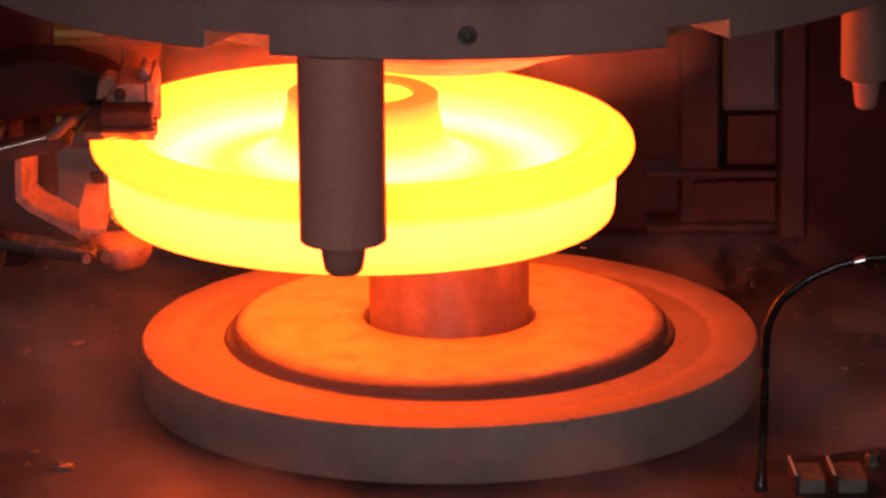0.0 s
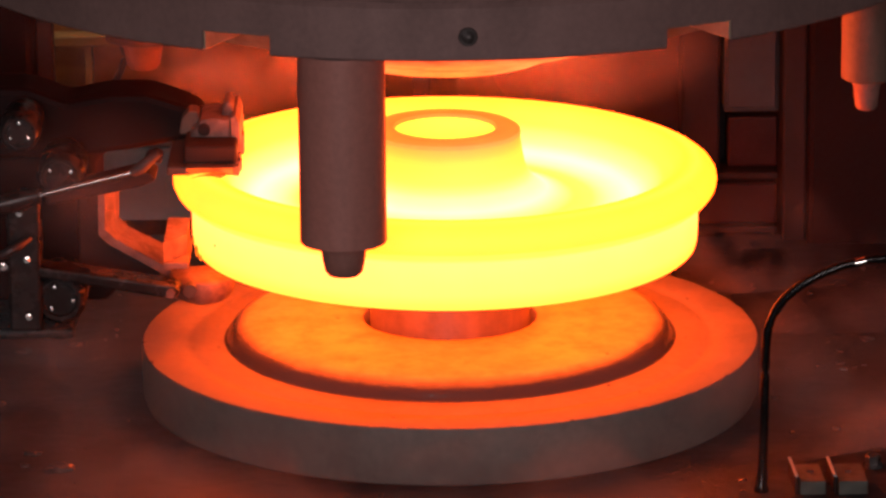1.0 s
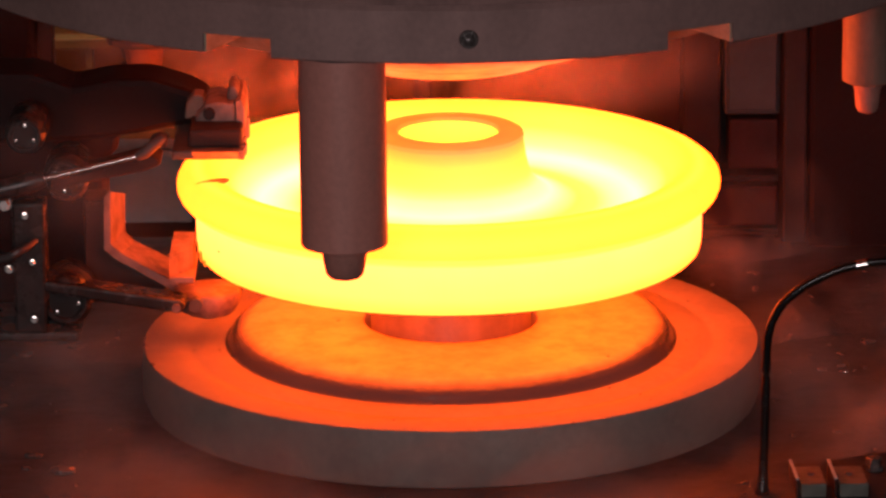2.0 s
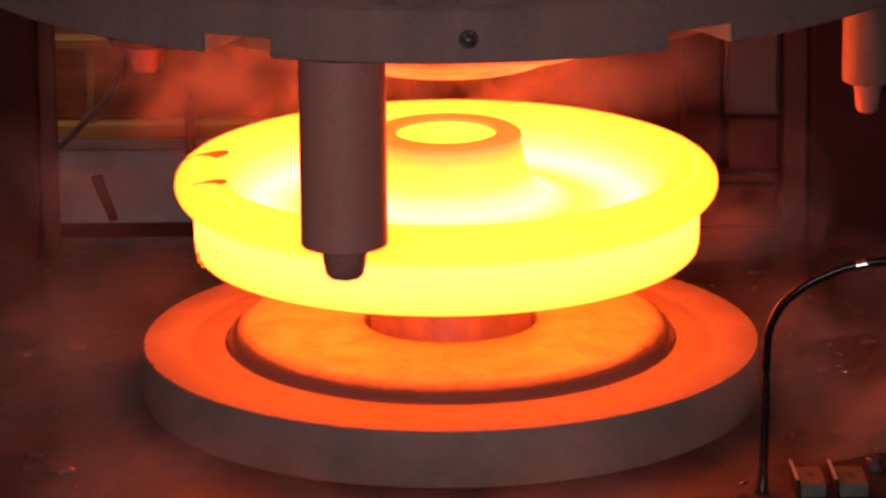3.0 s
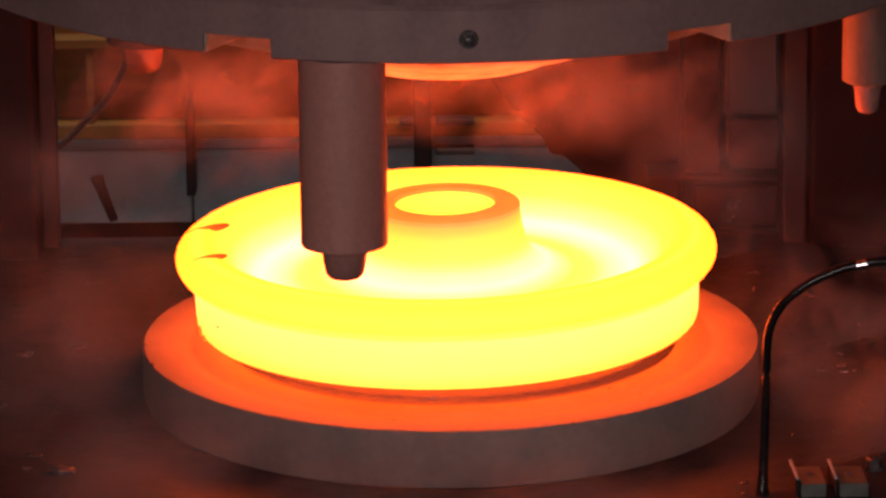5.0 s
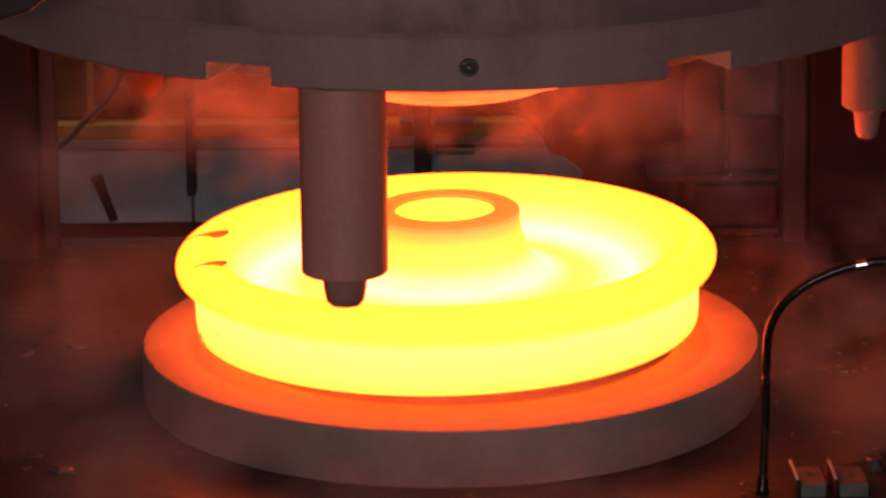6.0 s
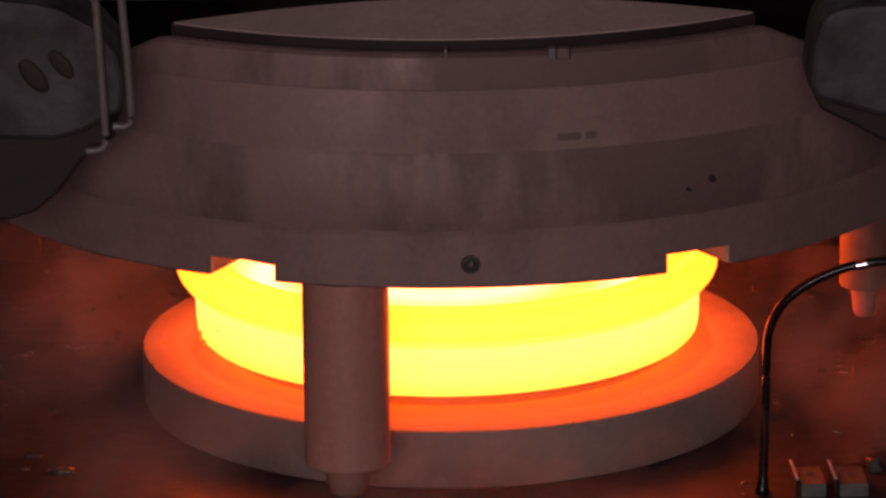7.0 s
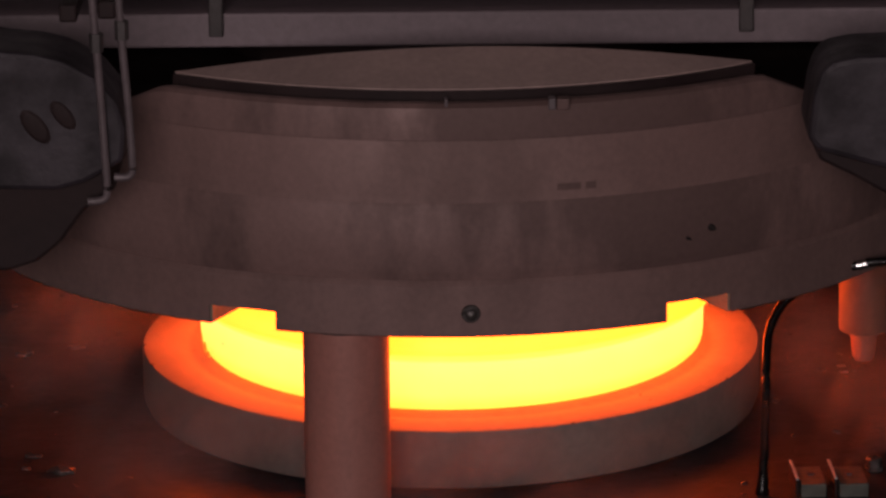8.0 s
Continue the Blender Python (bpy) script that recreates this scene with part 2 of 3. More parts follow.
def rod(points, radius, seg=12, bm=None, smooth_steps=0):
    """A round bar along points; smooth_steps rounds the path."""
    pts = [Vector(p) for p in points]
    if smooth_steps:
        fine = []
        for i in range(len(pts) - 1):
            p0, p1, p2, p3 = pts[max(i - 1, 0)], pts[i], pts[i + 1], pts[min(i + 2, len(pts) - 1)]
            for s in range(smooth_steps):
                t = s / smooth_steps
                fine.append(0.5 * (2 * p1 + (p2 - p0) * t + (2 * p0 - 5 * p1 + 4 * p2 - p3) * t * t + (3 * p1 - p0 - 3 * p2 + p3) * t ** 3))
        pts = fine + [pts[-1]]
    own = bmesh.new()
    rings = []
    for i, p in enumerate(pts):
        d = (pts[min(i + 1, len(pts) - 1)] - pts[max(i - 1, 0)]).normalized()
        q = d.to_track_quat("Z", "Y")
        rr = radius[i] if isinstance(radius, (list, tuple)) else radius
        rings.append([own.verts.new(p + q @ Vector((rr * math.cos(2 * math.pi * k / seg), rr * math.sin(2 * math.pi * k / seg), 0))) for k in range(seg)])
    for a, b in zip(rings, rings[1:]):
        for k in range(seg):
            own.faces.new((a[k], a[(k + 1) % seg], b[(k + 1) % seg], b[k]))
    own.faces.new(rings[0][::-1])
    own.faces.new(rings[-1])
    return joined(bm, own)


def prism(outline, y0, y1, bevel=0.0, bm=None):
    """A plate whose outline lies in x and z, from y0 to y1."""
    own = bmesh.new()
    f = own.faces.new([own.verts.new((x, y0, z)) for x, z in outline])
    e = bmesh.ops.extrude_face_region(own, geom=[f])
    bmesh.ops.translate(own, vec=(0, y1 - y0, 0), verts=[v for v in e["geom"] if isinstance(v, bmesh.types.BMVert)])
    bmesh.ops.recalc_face_normals(own, faces=own.faces[:])
    if bevel:
        bmesh.ops.bevel(own, geom=own.edges[:], offset=bevel, segments=2, affect="EDGES", profile=0.5)
    return joined(bm, own)


def bolt(name, at, radius, height, material, parent=None, axis="Y", label=""):
    """A hexagon head with a washer, facing along -y or +z."""
    bm = rod([(0, 0, 0), (0, 0, height * 0.25)], radius * 1.25, 20)
    rod([(0, 0, height * 0.25), (0, 0, height * 0.85), (0, 0, height)], [radius, radius, radius * 0.85], 6, bm)
    bmesh.ops.transform(bm, matrix=Matrix.Translation(at) @ (pose(0, 0, 0, 90) if axis == "Y" else Matrix()), verts=bm.verts[:])
    return part(name, bm, material, parent, label)


# ---- the hall round the press ----
BED = -0.108


def hall():
    tagged(part("floor", box(-8, 8, -12, 6, -1.3, -1.1), concrete), "bare grey concrete floor of the forging hall", "floor", kind="structure")
    tagged(part("wall_north", box(-8, 8, 6, 6.2, -1.1, 9), concrete), "dark concrete wall behind the press", "wall", kind="structure")
    tagged(part("wall_east", box(8, 8.2, -12, 6.2, -1.1, 9), concrete), "bare concrete side wall of the hall", "wall", kind="structure")
    tagged(part("wall_west", box(-8.2, -8, -12, 6.2, -1.1, 9), concrete), "bare concrete side wall of the hall", "wall", kind="structure")
    bm = box(-8, 8, -12.2, -12, -1.1, 1.6)
    box(-8, 8, -12.2, -12, 4.4, 9, 0, bm)
    box(-8, -6.2, -12.2, -12, 1.6, 4.4, 0, bm)
    box(3.2, 8, -12.2, -12, 1.6, 4.4, 0, bm)
    tagged(part("wall_south", bm, concrete), "concrete wall with a long opening added for the front fill", "wall", kind="structure")
    # an unseen opening over the rear bay lets the added fill lamp through
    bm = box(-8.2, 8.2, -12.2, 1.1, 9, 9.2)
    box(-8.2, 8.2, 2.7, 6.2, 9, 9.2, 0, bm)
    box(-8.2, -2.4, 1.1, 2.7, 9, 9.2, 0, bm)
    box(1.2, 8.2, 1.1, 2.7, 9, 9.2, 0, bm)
    tagged(part("ceiling", bm, concrete), "plain grey hall ceiling with an unseen opening for the rear fill", "ceiling", kind="structure")


hall()


def press_bed():
    bed = tagged(part("press_bed", box(-2.2, 2.2, -3.2, 1.02, BED - 0.5, BED, 0.01), bed_steel), "dark scale-covered steel bed plate of the press", "press bed", kind="structure")
    tagged(part("press_base", box(-2.0, 2.0, -3.0, 0.9, -1.1, BED - 0.5), dark_steel), "dark steel foundation block under the press bed", "foundation", kind="structure")
    return bed


press_bed()


# ---- lower die ----
def lower_die():
    root = tagged(new("lower_die"), "round steel lower die on the press bed lit orange", "die")
    root.location = (0, 0, BED)
    h = -BED
    part("die_ring", lathe([(0.405, 0), (0.535, 0), (0.548, 0.006), (0.5535, 0.02), (0.5535, h - 0.007), (0.5505, h - 0.001), (0.547, h),
                            (0.500, h - 0.0003), (0.480, h - 0.0012), (0.474, h - 0.0036), (0.462, h - 0.0038), (0.454, h - 0.0010), (0.405, h - 0.001)], 192, True), scaled_steel, root, "broad flat die ring of grey scaled steel", 30)
    part("die_boss", lathe([(0.153, 0.0), (0.153, h + 0.028), (0.156, h + 0.034), (0.162, h + 0.037), (0.20, h + 0.0372), (0.25, h + 0.0368), (0.31, h + 0.036), (0.340, h + 0.035), (0.356, h + 0.0336), (0.366, h + 0.032), (0.366, 0.0)], 160, True),
         boss_steel, root, "raised round boss with a centre bore", 35)
    part("boss_edge", lathe([(0.366, 0.0), (0.366, h + 0.032), (0.374, h + 0.0297), (0.3815, h + 0.0262), (0.388, h + 0.0215), (0.393, h + 0.0158), (0.3965, h + 0.009), (0.399, h + 0.002), (0.4025, h - 0.0015), (0.4055, h - 0.004), (0.4055, 0.0)], 160, True),
         boss_steel, root, "darker, glossier rolled edge", 50)
    # scale flakes lying in the ring's shallow groove and on its rim
    rng = random.Random(4)
    bm = bmesh.new()
    for _ in range(34):
        a, r, w = rng.uniform(0, 6.283), rng.choice((rng.uniform(0.41, 0.54), rng.uniform(0.2, 0.37))), rng.uniform(0.0015, 0.005)
        z = h + (0.0 if r > 0.4 else 0.037 - 0.027 * max(0.0, r - 0.2))
        bmesh.ops.create_cone(bm, cap_ends=True, segments=5, radius1=w, radius2=w * 0.6, depth=0.0015, matrix=pose(r * math.sin(a), -r * math.cos(a), z, 0, 0, rng.uniform(0, 90)) @ Matrix.Diagonal((1, rng.uniform(0.4, 1), 1, 1)))
    for az, w in ((-86.5, 0.008), (-74.0, 0.010), (-73.0, 0.005), (61.0, 0.006), (22.0, 0.005)):
        bmesh.ops.create_icosphere(bm, subdivisions=1, radius=w, matrix=pose(0, 0, 0, 0, 0, az) @ pose(0, -0.549, h - 0.001) @ Matrix.Diagonal((1, 0.55, 0.35, 1)))
    tagged(part("loose_scale", bm, dark_steel, root, "small dark flakes of scale"), kind="stuff")
    return root


lower_die()


def centering_column():
    root = tagged(new("centering_column"), "round steel lifting column in the die bore", "column")
    root.location = (0, 0, 0.172)
    part("shaft", lathe([(0, -0.75), (0.1435, -0.75), (0.1435, -0.012), (0.140, -0.004), (0.134, 0), (0, 0)], 96), column_steel, root, "", 30)
    return root


column = centering_column()


# ---- the glowing wheel ----
def railway_wheel():
    root = tagged(new("railway_wheel_forging"), "glowing yellow-hot forged steel railway wheel", "wheel")
    root.location = (0, 0, 0.172)
    k = 0.993
    part("hub_face", lathe([(0.0885, 0.2080), (0.092, 0.2135), (0.1275, 0.2130), (0.1335, 0.2092), (0.1348, 0.2030), (0.116, 0.193), (0.095, 0.193)], 96, True), hub_face_hot, root, "cooler orange ring-shaped hub face", 40)
    prof = [(0, 0.150), (0.080, 0.150), (0.086, 0.157), (0.088, 0.204), (0.0905, 0.2100), (0.131, 0.2096), (0.1343, 0.200), (0.1365, 0.186), (0.1395, 0.166), (0.144, 0.146), (0.152, 0.128), (0.166, 0.113), (0.187, 0.100), (0.22, 0.090),
            (0.26, 0.084), (0.30, 0.082), (0.335, 0.086), (0.362, 0.099), (0.386, 0.122), (0.405, 0.143), (0.420, 0.1545), (0.432, 0.158), (0.447, 0.1572), (0.456, 0.156), (0.469, 0.151), (0.479, 0.1435),
            (0.4845, 0.135), (0.4865, 0.126), (0.4858, 0.117), (0.482, 0.108), (0.476, 0.1005), (0.468, 0.094), (0.461, 0.0895), (0.4565, 0.0865), (0.4545, 0.082), (0.4540, 0.060), (0.4535, 0.030),
            (0.4525, 0.014), (0.4505, 0.006), (0.446, 0.0015), (0.438, 0.0), (0.418, 0.0), (0.410, 0.004), (0.404, 0.016), (0.396, 0.030), (0.37, 0.040), (0.30, 0.044), (0.20, 0.038), (0.16, 0.02), (0.147, 0.0), (0, 0.0)]
    body = part("wheel_body", lathe([(r * k, z) for r, z in prof], 192), hot_wheel, root, "", 50)
    body.data.materials.append(rim_side_hot)
    body.data.materials.append(under_hot)
    for f in body.data.polygons:
        if f.center.z < 0.06 and f.center.xy.length < 0.43:
            f.material_index = 2
        elif f.center.z < 0.110 and f.center.xy.length > 0.405:
            f.material_index = 1
    for x, y, ln, wd, tilt in ((-0.428, 0.060, 0.082, 0.034, 8), (-0.415, -0.131, 0.064, 0.024, 2)):
        bm = bmesh.new()
        bmesh.ops.create_uvsphere(bm, u_segments=24, v_segments=10, radius=1, matrix=pose(x, y, 0.1545, 0, -9, tilt) @ Matrix.Diagonal((ln / 2, wd / 2, 0.0062, 1)))
        for v in bm.verts:
            v.co.y = y + (v.co.y - y) * (0.35 + 0.65 * min(1, max(0, (v.co.x - x + ln / 2) / ln)))
        part("grip_imprint", bm, imprint_hot, root, "dark orange cooled streak left by the gripper", 60)
    for y, z, ry, rz in ((-0.095, 0.012, 0.020, 0.010), (-0.060, 0.022, 0.010, 0.007), (-0.125, 0.006, 0.012, 0.006)):
        bm = bmesh.new()
        bmesh.ops.create_icosphere(bm, subdivisions=3, radius=1, matrix=pose(-math.sqrt(0.449 ** 2 - y * y) + 0.001, y, z) @ Matrix.Diagonal((0.004, ry, rz, 1)))
        for v in bm.verts:
            v.co.z += 0.004 * noise.noise(v.co * 70)
        part("grip_imprint", bm, imprint_hot, root, "ragged cooled dent on the tread", 60)
    for az, z in ((16.5, 0.112), (41.0, 0.118), (-63.0, 0.05)):
        bm = bmesh.new()
        bmesh.ops.create_icosphere(bm, subdivisions=1, radius=0.0022)
        bmesh.ops.transform(bm, matrix=pose(0, 0, 0, 0, 0, az) @ pose(0, -(0.4535 if z < 0.1 else 0.4815) * k, z), verts=bm.verts[:])
        part("scale_fleck", bm, soot_shade_steel, root, "dark fleck of scale")
    return root


wheel = railway_wheel()


# ---- upper die holder on the press slide ----
def pin(parent, az, radius, short, material, k=1.0):
    x, y = radius * math.sin(radians(az)), -radius * math.cos(radians(az))
    bm = lathe([(r * k, z) for r, z in ((0, 0.02), (0.0705, 0.02), (0.0705, -0.3190), (0.0695, -0.3207), (0.060, -0.3240), (0.0400, -0.327))], 64)
    bmesh.ops.translate(bm, verts=bm.verts[:], vec=(x, y, short))
    body = part("guide_pin", bm, material, parent, "thick round guide pin with a stepped tip", 30)
    bm = lathe([(r * k, z) for r, z in ((0, -0.325), (0.0400, -0.326), (0.0392, -0.334), (0.0365, -0.336), (0.0345, -0.352), (0.031, -0.370), (0.025, -0.377), (0.012, -0.380), (0, -0.380))], 48)
    bmesh.ops.translate(bm, verts=bm.verts[:], vec=(x, y, short))
    part("pin_tip", bm, tip_steel, body, "", 30)
    bm = lathe([(r * k, z) for r, z in ((0.0705, 0.001), (0.0715, 0.0), (0.0715, -0.003), (0.0705, -0.004))], 64)
    bmesh.ops.translate(bm, verts=bm.verts[:], vec=(x, y, 0))
    part("collar", bm, dark_steel, body, "", 30)


def upper_press():
    root = tagged(new("press_slide"), "grey-brown cylindrical upper die holder with guide pins", "press slide")
    root.location = (0, 0, 0.714)
    # lower band in sectors, with the two notches between them
    ring = [(0.62, 0.0), (0.868, 0.0), (0.8713, 0.003), (0.8713, 0.086), (0.866, 0.094), (0.62, 0.094)]
    notch = [(0.62, 0.033), (0.8713, 0.033), (0.8713, 0.086), (0.866, 0.094), (0.62, 0.094)]
    for lo, hi, prof, seg in ((-18.95, 23.75, ring, 40), (31.7, 333.25, ring, 230), (23.75, 31.7, notch, 8), (333.25, 341.05, notch, 8)):
        part("band", lathe(prof, seg, True, (lo, hi)), press_steel, root, "", 30)
    # paler plates added on the notch cheeks, brightness the light doesn't give
    for az, x0 in ((31.7, -0.0045), (-26.75, 0.001)):
        bm = box(x0, x0 + 0.0035, -0.8695, -0.66, 0.0015, 0.0325, 0.001)
        bmesh.ops.transform(bm, matrix=pose(0, 0, 0, 0, 0, az), verts=bm.verts[:])
        part("notch_lit_plate", bm, die_steel, root, "paler plate added to brighten the notch's orange-lit cheek")
    part("skirt", lathe([(0.52, 0.094), (0.864, 0.094), (0.866, 0.104), (0.8690, 0.112), (0.8690, 0.216), (0.8660, 0.2225), (0.52, 0.2225)], 192, True), blotchy_shade_steel, root, "blotchy lower skirt of the holder, shade in its colour", 25)
    part("holder", lathe([(0.5, 0.2225), (0.8658, 0.2225), (0.8650, 0.228), (0.8640, 0.234), (0.8634, 0.322), (0.8620, 0.325), (0.831, 0.325), (0.830, 0.30), (0.5, 0.30)], 192, True), press_steel, root, "broad turned die holder with faint steps", 25)
    # its rim slopes down towards the clamps on both sides
    bm = lathe([(0.831, 0.3255), (0.8622, 0.3255), (0.8615, 0.364), (0.858, 0.377), (0.850, 0.383), (0.838, 0.384), (0.832, 0.378)], 192, True)
    for v in bm.verts:
        az = math.degrees(math.atan2(v.co.x, -v.co.y))
        over = max(0.0, az - 37.0, -33.0 - az)
        v.co.z -= min(0.052, 0.0065 * over) * (v.co.z - 0.3255) / 0.0585
    part("holder_rim", bm, blotchy_shade_steel, root, "rim of the holder, its shade in a darker steel", 25)
    # crescent-shaped cap plate behind the groove
    bm = bmesh.new()
    rows = []
    for i in range(41):
        a = radians(-33.5 + 71.5 * i / 40)
        x, y = 0.805 * math.sin(a), -0.805 * math.cos(a)
        yb = max(y + 0.001, -0.688 + 0.0313 * x + 0.1568 * x * x)
        zb = 0.396 + 0.35 * (0.805 - math.hypot(x, yb))
        rows.append([bm.verts.new(v) for v in ((x, y, 0.302), (x, y, 0.396), (x, yb, zb), (x, yb, 0.302))])
    for a, b in zip(rows, rows[1:]):
        for k in range(4):
            bm.faces.new((a[k], b[k], b[(k + 1) % 4], a[(k + 1) % 4]))
    bm.faces.new(rows[0])
    bm.faces.new(rows[-1][::-1])
    # dark strip on the plate's front wall paints the groove's shade
    part("groove_shade_strip", lathe([(0.8055, 0.305), (0.812, 0.305), (0.812, 0.3935), (0.8055, 0.3935)], 60, True, (-33.5, 38.0)), soot_shade_steel, root, "black strip painted for the shade in the groove", 30)
    part("cap_plate", bm, lit_cap_steel, root, "lens-shaped sloping grey plate behind a dark groove", 12)
    part("crosshead", box(-1.5, 1.5, -0.44, 0.75, 0.380, 0.438, 0.004), crosshead_grey, root, "long grey crosshead plate")
    part("crosshead_rail", box(-1.5, 1.5, -0.40, 0.75, 0.455, 0.75, 0.004), crosshead_grey, root)
    # web and neck are black to paint the shade under the crosshead
    part("crosshead_web", box(-1.5, 1.5, -0.32, 0.75, 0.436, 0.457), soot_shade_steel, root)
    part("neck", lathe([(0, 0.3015), (0.826, 0.3015), (0.826, 0.305), (0.40, 0.305), (0.40, 0.381), (0, 0.381)], 64), soot_shade_steel, root, "neck and recess under the crosshead, shade painted black", 30)
    for x in (-0.387, 0.498):
        lug = part("stop_lug", box(x - 0.012, x + 0.012, -0.458, -0.43, 0.402, 0.475, 0.003), dark_steel, root)
    # small blocks sitting in the groove, added in place of its bright highlights
    for x, w in ((0.1645, 0.006), (0.182, 0.010), (-0.004, 0.003)):
        part("highlight_block", box(x - w, x + w, -0.8555, -0.832, 0.372, 0.3905, 0.002), tube_grey if w < 0.008 else blotchy_shade_steel, root)
    part("upper_die", lathe([(0, -0.02), (0.150, -0.02), (0.165, -0.05), (0.171, -0.165), (0.178, -0.192), (0.184, -0.195), (0.205, -0.185), (0.25, -0.169), (0.30, -0.154), (0.35, -0.138), (0.40, -0.122), (0.43, -0.107), (0.445, -0.089), (0.56, -0.072), (0.60, -0.02), (0.66, 0.06), (0, 0.06)], 160), die_steel, root, "orange-lit forming die under the holder", 30)
    # side and rear pins are coloured darker to paint their shaded sides
    for az, r, short, mat, k in ((-12.5, 0.79, 0.0, pin_steel, 1.0), (79.6, 0.742, 0.107, column_steel, 0.63), (225.5, 0.805, 0.022, dark_steel, 1.0)):
        pin(root, az, r, short, mat, k)
    # screws on the band and holder
    for az, z, r in ((2.15, 0.040, 0.0160), (29.1, 0.150, 0.006), (26.2, 0.138, 0.003)):
        bm = rod([(0, 0, 0), (0, 0, 0.004)], [r, r * 0.9], 28)
        rod([(0, 0, 0.003), (0, 0, 0.010), (0, 0, 0.013)], [r * 0.62, r * 0.58, r * 0.3], 20, bm)
        bmesh.ops.transform(bm, matrix=pose(0.8705 * math.sin(radians(az)), -0.8705 * math.cos(radians(az)), z, 90, 0, az), verts=bm.verts[:])
        part("screw", bm, wet_steel, root, "dark round screw head", 50)
    # worn stamp: three plain bars
    for az, w in ((12.0, 0.008), (13.3, 0.012), (15.2, 0.009)):
        bm = box(-w / 1.0, w / 1.0, -0.002, 0.003, -0.006, 0.006, 0.001)
        bmesh.ops.transform(bm, matrix=pose(0.8632 * math.sin(radians(az)), -0.8622 * math.cos(radians(az)), 0.243, 0, 0, az), verts=bm.verts[:])
        part("stamp_bar", bm, blotchy_shade_steel, root)
    # clamp bracket, the black shape that paints shade below it, and the coolant tubes
    br = part("clamp_bracket", prism([(-0.95, 0.56), (-0.70, 0.503), (-0.646, 0.498), (-0.603, 0.487), (-0.551, 0.458), (-0.518, 0.417), (-0.506, 0.375), (-0.512, 0.324), (-0.573, 0.290), (-0.618, 0.278), (-0.95, 0.285)], -0.97, -0.80, 0.008), bracket_grey, root, "cast grey clamp bracket with two painted dark patches")
    # thin dark patches paint the shade of two slanting recesses
    for x, z, r in ((-0.604, 0.400, 0.017), (-0.648, 0.382, 0.020)):
        bm = lathe([(0, 0.003), (r * 0.7, 0.0034), (r * 0.9, 0.0025), (r * 1.05, 0.0)], 32)
        bmesh.ops.transform(bm, matrix=pose(x, -0.97, z, 90) @ pose(0, 0, 0, 0, 0, 38) @ Matrix.Diagonal((0.75, 1.55, 1, 1)), verts=bm.verts[:])
        part("boss", bm, soot_shade_steel, br, "dark slanting patch painted for a shaded recess", 40)
    part("clamp_shoe_shade", prism([(-0.95, 0.292), (-0.60, 0.285), (-0.545, 0.302), (-0.525, 0.272), (-0.578, 0.235), (-0.617, 0.182), (-0.655, 0.150), (-0.70, 0.136), (-0.95, 0.14)], -0.93, -0.70, 0.006), soot_shade_steel, root, "black shoe shape under the clamp, holding its shade")
    part("clamp_block", prism([(0.571, 0.42), (0.583, 0.458), (0.600, 0.474), (0.64, 0.482), (1.0, 0.492), (1.0, 0.235), (0.70, 0.296), (0.580, 0.330), (0.563, 0.350)], -0.97, -0.80, 0.010), bracket_grey, root, "plain grey clamp block")
    part("clamp_shoe_shade", prism([(0.572, 0.335), (0.585, 0.305), (0.64, 0.278), (0.72, 0.232), (1.0, 0.12), (1.0, 0.26), (0.72, 0.31)], -0.93, -0.80, 0.006), soot_shade_steel, root, "black shoe shape under the clamp, holding its shade")
    part("coolant_tube", rod([(-0.560, -0.985, 0.80), (-0.5519, -0.985, 0.588), (-0.5466, -0.985, 0.498), (-0.5422, -0.985, 0.407), (-0.5375, -0.985, 0.30), (-0.539, -0.985, 0.272), (-0.552, -0.985, 0.265), (-0.568, -0.985, 0.264)], 0.0065, 10, None, 5), tube_grey, root, "thin bent steel tube", 60)
    part("coolant_tube", rod([(-0.520, -0.985, 0.80), (-0.5097, -0.985, 0.561), (-0.5049, -0.985, 0.479), (-0.4998, -0.985, 0.407), (-0.4965, -0.985, 0.328), (-0.498, -0.985, 0.309), (-0.508, -0.985, 0.303), (-0.525, -0.985, 0.3035)], 0.0065, 10, None, 5), tube_grey, root, "thin bent steel tube", 60)
    for x, z in ((-0.5475, 0.505), (-0.5075, 0.525)):
        part("tube_nut", rod([(x, -0.985, z), (x, -0.985, z + 0.03)], 0.011, 6), dark_steel, root)
    for x, z in ((-0.59, 0.565), (-0.53, 0.57)):
        part("tube_clip", box(x - 0.014, x + 0.014, -0.99, -0.41, z - 0.012, z + 0.016, 0.004), soot_shade_steel, root)
    return root


slide = upper_press()


